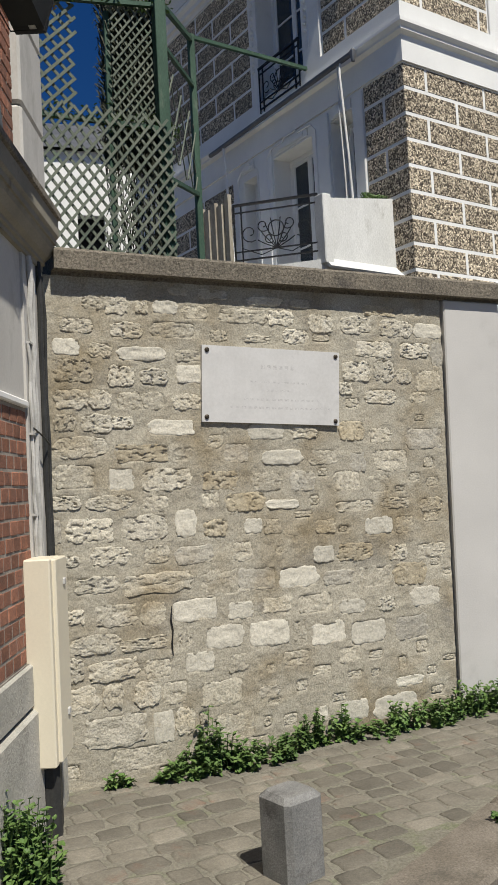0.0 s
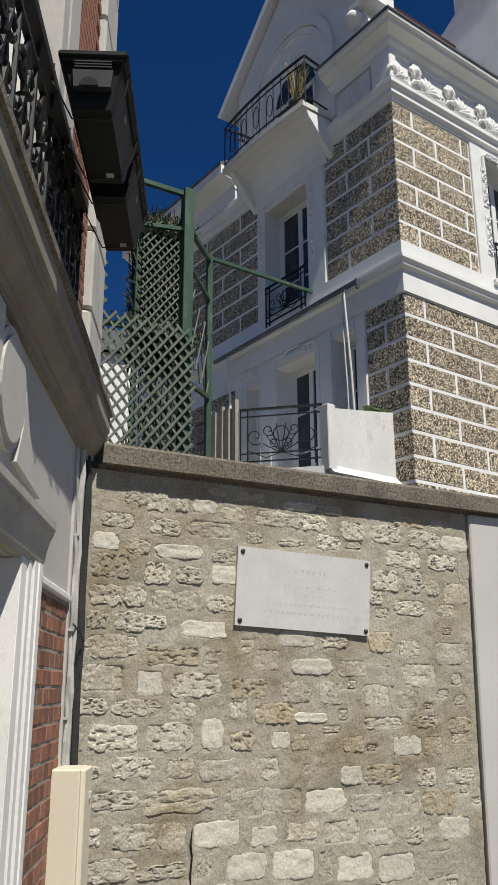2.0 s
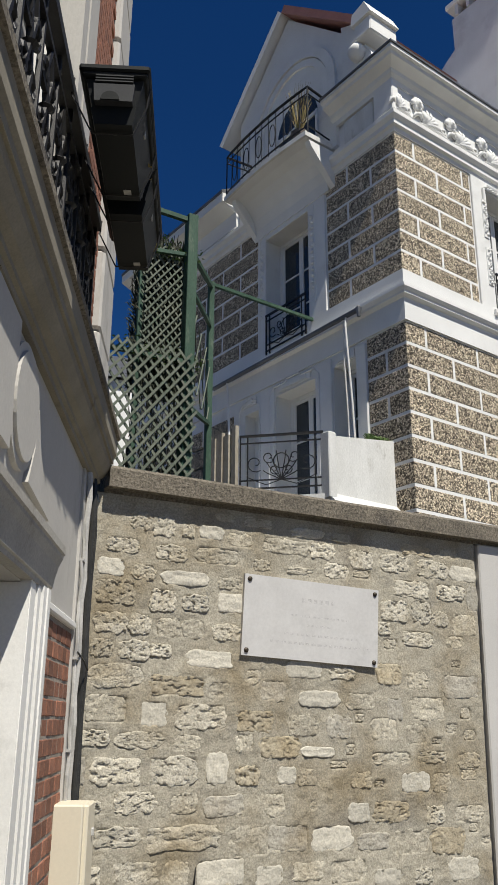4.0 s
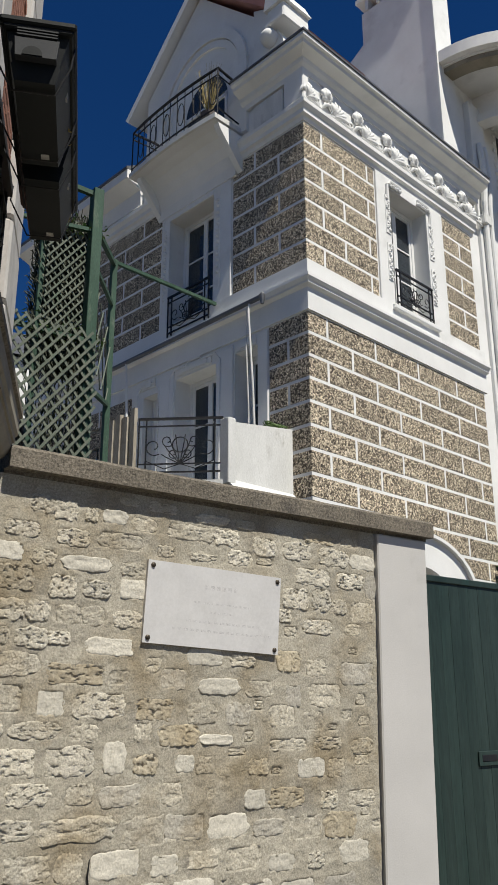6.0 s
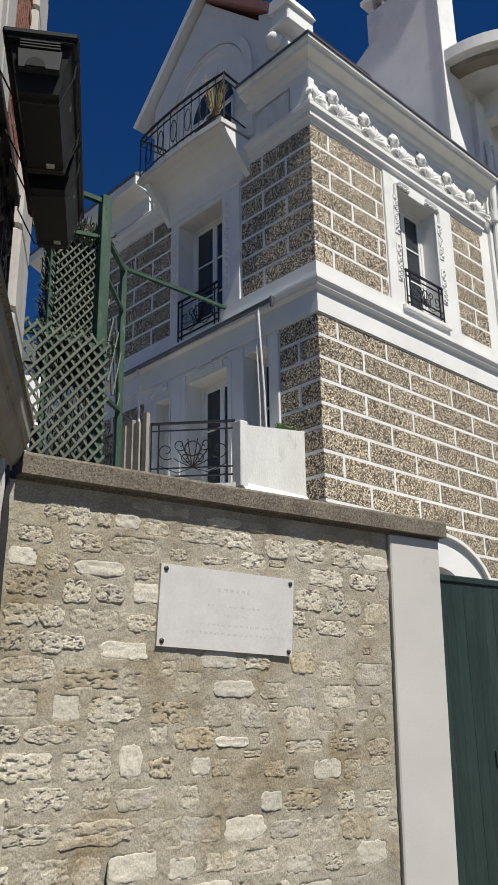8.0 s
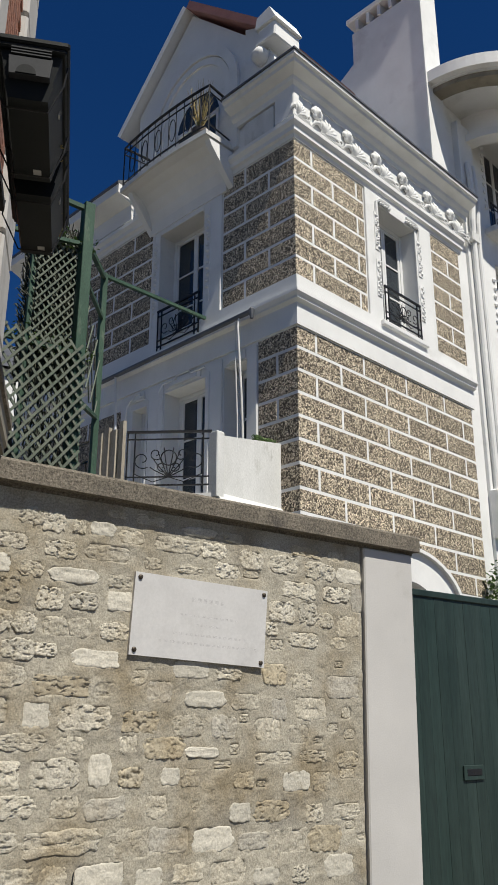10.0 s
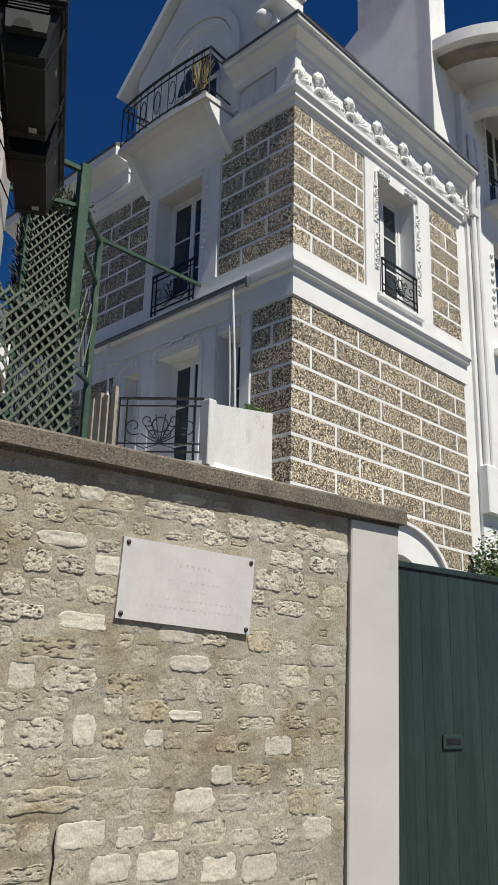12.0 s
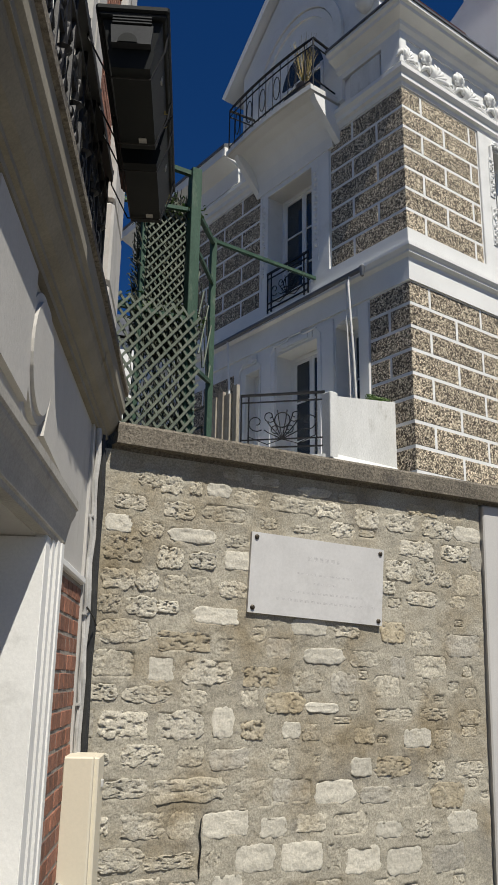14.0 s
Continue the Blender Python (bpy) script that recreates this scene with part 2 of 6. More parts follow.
def pebbledash():
    """Pale and dark pebbles pressed into a brown render, each with a tone and a dome of its own."""
    m = bpy.data.materials.new("pebbledash")
    m.use_nodes = True
    n, ln = m.node_tree.nodes, m.node_tree.links
    b = n["Principled BSDF"]
    b.inputs["Roughness"].default_value, b.inputs["Specular IOR Level"].default_value = 0.85, 0.3
    geo = n.new("ShaderNodeNewGeometry")
    peb = n.new("ShaderNodeTexVoronoi")
    peb.inputs["Scale"].default_value = 58.0
    ln.new(geo.outputs["Position"], peb.inputs["Vector"])
    sep = n.new("ShaderNodeSeparateColor")
    ln.new(peb.outputs["Color"], sep.inputs[0])
    tone = n.new("ShaderNodeValToRGB")
    cr = tone.color_ramp
    cr.elements[0].position, cr.elements[0].color = 0.0, (0.035, 0.029, 0.023, 1)
    cr.elements[1].position, cr.elements[1].color = 1.0, (0.72, 0.63, 0.49, 1)
    for p, c in ((0.30, (0.095, 0.078, 0.058, 1)), (0.58, (0.29, 0.242, 0.176, 1)), (0.84, (0.50, 0.43, 0.32, 1))):
        e = cr.elements.new(p)
        e.color = c
    ln.new(sep.outputs[0], tone.inputs[0])
    broad = n.new("ShaderNodeTexNoise")
    broad.inputs["Scale"].default_value, broad.inputs["Detail"].default_value = 1.6, 4.0
    ln.new(geo.outputs["Position"], broad.inputs["Vector"])
    info = n.new("ShaderNodeObjectInfo")
    add = n.new("ShaderNodeMath")
    ln.new(broad.outputs["Fac"], add.inputs[0])
    ln.new(info.outputs["Random"], add.inputs[1])
    rng = n.new("ShaderNodeMapRange")
    rng.inputs[1].default_value, rng.inputs[2].default_value, rng.inputs[3].default_value, rng.inputs[4].default_value = 0.2, 1.4, 0.86, 1.22
    ln.new(add.outputs[0], rng.inputs[0])
    comb = n.new("ShaderNodeCombineColor")
    for k in range(3):
        ln.new(rng.outputs[0], comb.inputs[k])
    x = n.new("ShaderNodeMix")
    x.data_type, x.blend_type = "RGBA", "MULTIPLY"
    x.inputs[0].default_value = 1.0
    ln.new(tone.outputs[0], x.inputs[6])
    ln.new(comb.outputs[0], x.inputs[7])
    ln.new(x.outputs[2], b.inputs["Base Color"])
    bp = n.new("ShaderNodeBump")
    bp.invert = True
    bp.inputs["Strength"].default_value, bp.inputs["Distance"].default_value = 1.0, 0.0045
    ln.new(peb.outputs["Distance"], bp.inputs["Height"])
    ln.new(bp.outputs[0], b.inputs["Normal"])
    return m


BLOCK = pebbledash()


def glass(name, tint):
    m = bpy.data.materials.new(name)
    m.use_nodes = True
    b = m.node_tree.nodes["Principled BSDF"]
    b.inputs["Base Color"].default_value = (*tint, 1)
    b.inputs["Roughness"].default_value = 0.03
    b.inputs["IOR"].default_value = 1.5
    b.inputs["Transmission Weight"].default_value = 0.35
    return m


GLASS = glass("window_glass", (0.05, 0.06, 0.07))


# ---------------------------------------------------------------- mesh helpers
class Mesh:
    """Collects vertices and faces of one part."""

    def __init__(self):
        self.v, self.f = [], []

    def add(self, verts, faces):
        k = len(self.v)
        self.v += [tuple(p) for p in verts]
        self.f += [tuple(i + k for i in q) for q in faces]
        return self

    def box(self, x0, x1, y0, y1, z0, z1, b=0.0, m=None):
        """A box; b bevels its upright and level edges."""
        if b <= 0:
            vs = [(x, y, z) for x in (x0, x1) for y in (y0, y1) for z in (z0, z1)]
            fs = [(0, 1, 3, 2), (4, 6, 7, 5), (0, 4, 5, 1), (2, 3, 7, 6), (0, 2, 6, 4), (1, 5, 7, 3)]
        else:
            def loop(d, z):
                return [(x0 + d, y0 + d + b, z), (x0 + d + b, y0 + d, z), (x1 - d - b, y0 + d, z), (x1 - d, y0 + d + b, z),
                        (x1 - d, y1 - d - b, z), (x1 - d - b, y1 - d, z), (x0 + d + b, y1 - d, z), (x0 + d, y1 - d - b, z)]
            vs = loop(b, z0) + loop(0, z0 + b) + loop(0, z1 - b) + loop(b, z1)
            fs = [tuple(range(7, -1, -1)), tuple(range(24, 32))]
            for r in range(3):
                for i in range(8):
                    j = (i + 1) % 8
                    fs.append((r * 8 + i, r * 8 + j, r * 8 + 8 + j, r * 8 + 8 + i))
        if m:
            vs = [m @ Vector(p) for p in vs]
        return self.add(vs, fs)

    def prism(self, loop, d, m=None):
        """A closed outline pushed along the vector d."""
        n = len(loop)
        a = [Vector(p) for p in loop]
        vs = a + [p + Vector(d) for p in a]
        fs = [tuple(range(n - 1, -1, -1)), tuple(range(n, 2 * n))] + [(i, (i + 1) % n, n + (i + 1) % n, n + i) for i in range(n)]
        if m:
            vs = [m @ p for p in vs]
        return self.add(vs, fs)

    def tube(self, pts, r, n=6, closed=False):
        """A round bar along points."""
        pts = [Vector(p) for p in pts]
        rings = []
        up = Vector((0.31, 0.17, 0.93)).normalized()
        for i, p in enumerate(pts):
            a = pts[i - 1] if i or closed else p
            c = pts[(i + 1) % len(pts)] if i < len(pts) - 1 or closed else p
            t = (c - a).normalized()
            s = t.cross(up)
            s = s.normalized() if s.length > 1e-4 else Vector((1, 0, 0))
            w = s.cross(t)
            rr = r[i] if isinstance(r, (list, tuple)) else r
            rings.append([p + (s * math.cos(k * math.tau / n) + w * math.sin(k * math.tau / n)) * rr for k in range(n)])
        vs = [q for g in rings for q in g]
        fs = []
        cnt = len(rings)
        for i in range(cnt if closed else cnt - 1):
            j = (i + 1) % cnt
            fs += [(i * n + k, i * n + (k + 1) % n, j * n + (k + 1) % n, j * n + k) for k in range(n)]
        if not closed:
            fs += [tuple(range(n - 1, -1, -1)), tuple((cnt - 1) * n + k for k in range(n))]
        return self.add(vs, fs)

    def lathe(self, prof, n=16, m=None):
        """Radius and height pairs turned about z."""
        vs = [(r * math.cos(k * math.tau / n), r * math.sin(k * math.tau / n), z) for r, z in prof for k in range(n)]
        fs = [(i * n + k, i * n + (k + 1) % n, (i + 1) * n + (k + 1) % n, (i + 1) * n + k) for i in range(len(prof) - 1) for k in range(n)]
        fs += [tuple(range(n - 1, -1, -1)), tuple((len(prof) - 1) * n + k for k in range(n))]
        if m:
            vs = [m @ Vector(p) for p in vs]
        return self.add(vs, fs)

    def data(self, name, material, smooth=False):
        me = bpy.data.meshes.new(name)
        me.from_pydata(self.v, [], self.f)
        bm = bmesh.new()
        bm.from_mesh(me)
        bmesh.ops.recalc_face_normals(bm, faces=bm.faces)
        bm.to_mesh(me)
        bm.free()
        if smooth:
            me.shade_smooth()
        me.materials.append(material)
        return me


def part(name, mesh, material, parent, label="", m=None, smooth=False):
    ob = new(name, mesh.data(name, material, smooth) if isinstance(mesh, Mesh) else mesh)
    ob.parent = parent
    if m is not None:
        ob.matrix_basis = m
    if label:
        ob["label"] = label
    return ob


def thing(name, m, label, category, group="", kind=""):
    e = new(name)
    e.matrix_basis = m
    return tagged(e, label, category, group, kind)


def solid(name, mesh, material, label="", category="", m=None, kind="", group="", smooth=False):
    ob = new(name, mesh.data(name, material, smooth))
    if m is not None:
        ob.matrix_basis = m
    return tagged(ob, label, category, group, kind)


def wall_sheet(me, x0, x1, z0, z1, y0, y1, holes):
    """An upright wall from y0 to y1 thick with oblong holes (xa, xb, za, zb) through it, as one closed mesh."""
    xs = sorted({x0, x1, *[h[0] for h in holes], *[h[1] for h in holes]})
    zs = sorted({z0, z1, *[h[2] for h in holes], *[h[3] for h in holes]})
    nx_, nz_ = len(xs), len(zs)
    full = lambda i, j: 0 <= i < nx_ - 1 and 0 <= j < nz_ - 1 and not any(h[0] <= xs[i] and xs[i + 1] <= h[1] and h[2] <= zs[j] and zs[j + 1] <= h[3] for h in holes)
    vs = [(x, y, z) for y in (y0, y1) for z in zs for x in xs]
    at = lambda b, i, j: b * nx_ * nz_ + j * nx_ + i
    fs = []
    for j in range(nz_ - 1):
        for i in range(nx_ - 1):
            if not full(i, j):
                continue
            fs.append((at(0, i, j), at(0, i + 1, j), at(0, i + 1, j + 1), at(0, i, j + 1)))
            fs.append((at(1, i, j), at(1, i, j + 1), at(1, i + 1, j + 1), at(1, i + 1, j)))
            for ni, nj, p, q in ((i - 1, j, (i, j), (i, j + 1)), (i + 1, j, (i + 1, j), (i + 1, j + 1)), (i, j - 1, (i, j), (i + 1, j)), (i, j + 1, (i, j + 1), (i + 1, j + 1))):
                if not full(ni, nj):
                    fs.append((at(0, *p), at(0, *q), at(1, *q), at(1, *p)))
    return me.add(vs, fs)


# frames of the three walls
GROUND = 0.24
WALL = Matrix.Translation((0, 0, 2.35)) @ pose(0, 0, 0, 1.66) @ Matrix.Translation((0, 0, -2.35))
HOUSE = pose(4.272, 3.608, 0, 0, 0, 7.272)
STREET = pose(-0.85, 0, 0, 0, 0, -116)


# ---------------------------------------------------------------- ground
g = Mesh()
g.box(-400, 400, -400, 400, -0.6, GROUND - 0.14)
solid("ground", g, STREET_SETT, "worn grey-brown stone sett street reaching the horizon", "ground", kind="structure")
# the paved strip in front of the wall, with its kerb
KA, KB = Vector((1.60, -0.73, 0)), Vector((-0.10, -1.48, 0))
kd = (KB - KA).normalized()
kn = Vector((-kd.y, kd.x, 0))
if kn.y < 0:
    kn = -kn
pv = Mesh()
edge = [KA + kd * -9, KA + kd * 6]
pv.prism([(edge[0].x, edge[0].y, GROUND - 0.2), (edge[1].x, edge[1].y, GROUND - 0.2), (-6, -9, GROUND - 0.2), (-6, 0.3, GROUND - 0.2), (9, 0.3, GROUND - 0.2)], (0, 0, 0.19))
pavement = solid("pavement", pv, PAVE_JOINT, "worn grey-brown stone paved pavement along the wall", "pavement", kind="structure")

# raised garden behind the wall
ga = Mesh()
ga.box(-3.0, 2.2, 0.5, 9, 0.0, 2.3)
solid("garden_terrace", ga, EARTH, "raised garden soil held by the stone wall", "terrace", kind="structure")

# ---------------------------------------------------------------- stone wall
wall = thing("stone_wall", WALL, "old rubble limestone garden wall with wide mortar joints", "wall", kind="structure")
ck = Mesh()
ck.tube([(-0.246, -0.009, 1.05), (-0.252, -0.009, 0.98), (-0.243, -0.009, 0.93), (-0.250, -0.009, 0.86), (-0.246, -0.008, 0.80)], [0.002, 0.0045, 0.0035, 0.005, 0.002], 5)
part("crack", ck, IRON, wall, "dark open joint in the wall")

# coping, grey pier and gate
cp = Mesh()
prof = [(-0.070, 2.712), (-0.072, 2.80), (-0.058, 2.815), (0.16, 2.87), (0.50, 2.84), (0.50, 2.695), (-0.003, 2.695), (-0.003, 2.712)]
cuts = [-0.80, 2.03]
for a, b in zip(cuts, cuts[1:]):
    cp.prism([(a + 0.002, y, z) for y, z in prof], (b - a - 0.004, 0, 0))
solid("wall_coping", cp, COPING, "weathered dark concrete coping on top of the stone wall", "coping", m=WALL, kind="structure")
pm = Mesh()
pm.box(1.565, 2.0, -0.025, 0.45, 0.0, 2.694, b=0.008)
solid("gate_pier", pm, PIER, "smooth light grey rendered pier between wall and gate", "pier", m=WALL, kind="structure")

gate = thing("gate", pose(2.01, 0.08, GROUND - 0.14), "dark green painted sheet metal gate with a letter slot", "gate")
for k in range(27):
    b = Mesh()
    b.box(0.02 + k * 0.10, 0.02 + (k + 1) * 0.10 - 0.0005, 0.002 * (k * 7 % 3) / 3, 0.03, 0.05, 2.36, b=0.0015)
    part("gate_panel", b, GATE, gate)
b = Mesh()
b.box(0.0, 2.74, -0.012, 0.05, 2.36, 2.405, b=0.006)
part("top_rail", b, GATE, gate)
b = Mesh()
b.box(0.0, 2.74, 0.032, 0.06, 0.4, 0.5)
part("cross_rail", b, GATE, gate)
b = Mesh()
b.box(0.0, 2.74, 0.032, 0.06, 1.9, 2.0)
part("cross_rail", b, GATE, gate)

# ---------------------------------------------------------------- the house behind
SWAP = Matrix(((0, 1, 0, 0), (1, 0, 0, 0), (0, 0, 1, 0), (0, 0, 0, 1)))
house = thing("house", HOUSE, "white two-storey villa with brown pebbledash block panels and carved frieze", "house")
ZB, ZT = 6.49, 7.20        # belt course
ZM = 9.37                  # underside of the moulding
WING = 7.00                # depth of the house along the shaded face
RW = 4.27                  # width of the sunny face
WIN_R = (1.90, 2.88, 7.18, 9.18)
w = Mesh()
wall_sheet(w, 0.0, RW, 0.1, 10.5, 0.0, 0.35, [WIN_R])
wall_r = part("wall", w, WHITE, house)
LEFT_HOLES = [(1.80, 2.84, 6.98, 9.05), (0.90, 1.35, 4.2, 6.30), (1.73, 2.63, 4.2, 6.28), (3.00, 3.40, 4.2, 6.20), (4.3, 4.9, 4.2, 6.0)]
w = Mesh()
wall_sheet(w, 0.35, WING, 0.1, 10.2, 0.0, 0.35, LEFT_HOLES)
w.v = [SWAP @ Vector(p) for p in w.v]
wall_l = part("wall", w, WHITE, house)
w = Mesh()
w.box(0.35, RW, WING - 0.3, WING, 0.1, 10.2)
w.box(RW - 0.3, RW, 0.35, WING - 0.3, 0.1, 10.2)
part("rear_wall", w, WHITE, house)
w = Mesh()
w.box(0.35, RW - 0.3, 0.35, WING - 0.3, 6.55, 6.75)
w.box(0.35, RW - 0.3, 0.35, WING - 0.3, 3.7, 3.9)
w.box(1.6, 1.7, 0.4, WING - 0.4, 3.9, 10.1)
w.box(0.4, 1.6, 3.0, 3.1, 6.75, 10.1)
part("inner_floors", w, DARK_IN, house)


def around(profile, l_len, r_len, name, material, label=""):
    """A moulding that runs round the corner of the house: (outward, height) pairs."""
    me = Mesh()
    n = len(profile)
    rings = [[(-o, l_len, z) for o, z in profile], [(-o, -o, z) for o, z in profile], [(r_len, -o, z) for o, z in profile]]
    vs = [p for r in rings for p in r]
    fs = []
    for k in range(2):
        fs += [(k * n + i, k * n + (i + 1) % n, (k + 1) * n + (i + 1) % n, (k + 1) * n + i) for i in range(n)]
    fs += [tuple(range(n)), tuple(2 * n + i for i in range(n - 1, -1, -1))]
    me.add(vs, fs)
    return part(name, me, material, house, label)


around([(-0.02, ZB), (0.03, ZB), (0.03, 6.80), (0.09, 6.83), (0.09, 6.86), (0.13, 6.90), (0.13, 6.94), (0.045, 6.97), (0.045, ZT), (-0.02, ZT)], WING, RW + 0.05, "belt_course", WHITE)
around([(-0.02, ZM), (0.02, ZM), (0.03, 9.43), (0.07, 9.45), (0.07, 9.52), (0.12, 9.57), (0.12, 9.63), (0.0, 9.70), (-0.02, 9.70)], WING, RW + 0.05, "moulding", WHITE)
around([(-0.02, 10.14), (0.05, 10.14), (0.06, 10.22), (0.11, 10.26), (0.12, 10.32), (0.26, 10.38), (0.27, 10.43), (0.31, 10.45), (0.31, 10.50), (0.0, 10.56), (-0.02, 10.56)], 1.15, RW + 0.30, "cornice", WHITE)
around([(-0.4, 10.505), (0.33, 10.505), (0.33, 10.535), (-0.4, 10.70)], 1.15, RW + 0.30, "zinc_edge", ZINC, "dark zinc roof edge")
# far eaves of the shaded side
w = Mesh()
w.prism([(0.05, 3.62, 9.70), (-0.06, 3.62, 9.72), (-0.08, 3.62, 10.0), (-0.36, 3.62, 10.12), (-0.36, 3.62, 10.28), (0.05, 3.62, 10.32)], (0, WING - 3.42, 0))
part("far_cornice", w, WHITE, house)
w = Mesh()
w.prism([(-0.38, 3.62, 10.28), (-0.38, 3.62, 10.33), (2.0, 3.62, 11.6), (2.2, 3.62, 11.5), (0.2, 3.62, 10.28)], (0, WING - 3.42, 0))
part("roof", w, ZINC, house)
w = Mesh()
w.prism([(0.05, 0.05, 10.5), (RW, 0.05, 10.5), (RW, 4.2, 10.5), (0.05, 4.2, 10.5)], (0, 0, 0.12))
part("flat_roof", w, ZINC, house)


# blocks of the pebbledash panels, each a piece on the white wall
def block_mesh(l, h):
    b, d = 0.006, 0.004
    me = Mesh()
    o = [(0, 0, 0), (l, 0, 0), (l, 0, h), (0, 0, h)]
    q = [(b, -d, b), (l - b, -d, b), (l - b, -d, h - b), (b, -d, h - b)]
    mid = []
    for i in range(4):
        mid.append(tuple((q[i][k] + q[(i + 1) % 4][k]) / 2 + (0.001 if k == 1 else 0) for k in range(3)))
    me.add(o + q + mid + [(l / 2, -d - 0.001, h / 2)],
           [(i, (i + 1) % 4, 4 + (i + 1) % 4, 8 + i, 4 + i) for i in range(4)] + [(4 + i, 8 + i, 12, 8 + (i - 1) % 4) for i in range(4)])
    return me.data("block", BLOCK)


BLOCKS = {}


def block_panel(a0, a1, z0, z1, shift, left, parent, rows=None, odd=0.51):
    """Courses of blocks from a0 to a1 along a face; every second course is shifted."""
    n = rows or max(1, round((z1 - z0) / 0.318))
    p = (z1 - z0) / n
    J = 0.042
    for r in range(n):
        zt = z1 - r * p
        first = shift + (odd if r % 2 else 0.0)
        cutsx = sorted({a0, a1, *[first + 1.02 * k for k in range(-3, 9) if a0 + 0.06 < first + 1.02 * k < a1 - 0.06]})
        for u, v in zip(cutsx, cutsx[1:]):
            u2 = u + (J / 2 if u != a0 else 0)
            v2 = v - (J / 2 if v != a1 else 0)
            key = (round(v2 - u2, 2), round(p - J, 3))
            if key not in BLOCKS:
                BLOCKS[key] = block_mesh(*key)
            m = Matrix.Translation((u2, -0.001, zt - p + J / 2))
            if left:
                m = Matrix(((0, 1, 0, -0.001), (-1, 0, 0, v2), (0, 0, 1, zt - p + J / 2), (0, 0, 0, 1)))
            part("block", BLOCKS[key], None, parent, m=m)


block_panel(-0.003, RW - 0.02, 3.102, 6.495, 0.37, False, wall_r, 11)
block_panel(-0.003, 1.55, ZT, ZM, 0.37, False, wall_r, 7, 0.46)
block_panel(3.36, RW - 0.02, ZT, ZM, 0.30, False, wall_r, 7)
block_panel(-0.003, 0.69, 3.719, 6.495, -0.16, True, wall_l, 9)
block_panel(-0.003, 1.40, ZT, ZM, -0.07, True, wall_l, 7, 0.55)
block_panel(3.06, WING - 0.2, ZT, ZM, 0.50, True, wall_l, 7)
block_panel(3.70, WING - 0.2, 4.3, 6.30, 0.50, True, wall_l)


def on_left(me):
    """Turns a part drawn for the sunny face onto the shaded face."""
    me.v = [SWAP @ Vector(p) for p in me.v]
    return me


def spiral(cx, cz, r, a0, a1, y, grow=0.25, n=14):
    return [(cx + r * (1 - (1 - grow) * k / n) * math.cos(a0 + (a1 - a0) * k / n), y, cz + r * (1 - (1 - grow) * k / n) * math.sin(a0 + (a1 - a0) * k / n)) for k in range(n + 1)]


def railing(name, x0, x1, z0, z1, y, parent=None, m=None, label="", posts=5, group="", fan=True):
    """A wrought iron rail with scrolls and a fan in the middle."""
    rail = thing(name, m, label, "railing", group)
    for nm, zz, r in (("top_rail", z1, 0.014), ("bottom_rail", z0 + 0.06, 0.009), ("bottom_rail", z0 + 0.16, 0.008)):
        b = Mesh()
        b.box(x0, x1, y - r, y + r, zz - r, zz + r)
        part(nm, b, IRON, rail)
    b = Mesh()
    b.box(x0, x1, y - 0.008, y + 0.008, z1 - 0.10, z1 - 0.084)
    part("middle_rail", b, IRON, rail)
    for x in [x0 + 0.01, x0 + 0.10, x1 - 0.10, x1 - 0.01]:
        b = Mesh()
        b.box(x - 0.008, x + 0.008, y - 0.008, y + 0.008, z0, z1)
        part("baluster", b, IRON, rail)
    c, h = (x0 + x1) / 2, z1 - z0

    def sc_tube(*a):
        me = Mesh()
        me.tube(*a)
        part("scroll", me, IRON, rail)

    for sg in (-1, 1):
        for rr, dx, dz in ((0.16 * h, 0.62, 0.52), (0.11 * h, 0.30, 0.62), (0.09 * h, 0.16, 0.40)):
            pts = spiral(0, 0, rr, -2.2, 4.6, 0)
            sc_tube([(c + sg * (dx * (x1 - x0) * 0.5 + p[0]), y, z0 + dz * h + p[2]) for p in pts], 0.007, 5)
        if fan:
            for k in range(4):
                a = 0.25 + k * 0.33
                sc_tube([(c + sg * math.sin(a) * q * 0.32 * h * (1 + 0.12 * math.sin(q * 3)), y, z0 + 0.22 * h + math.cos(a) * q * 0.52 * h) for q in (0, 0.35, 0.7, 1)], 0.007, 5)
        sc_tube([(c, y, z0 + 0.16), (c + sg * 0.18 * (x1 - x0), y, z0 + 0.10), (c + sg * 0.4 * (x1 - x0), y, z0 + 0.2)], 0.006, 5)
    sc_tube(spiral(c, z0 + 0.55 * h, 0.13 * h, 0, math.tau, y, 1.0, 16)[:-1], 0.008, 5, True)
    return rail


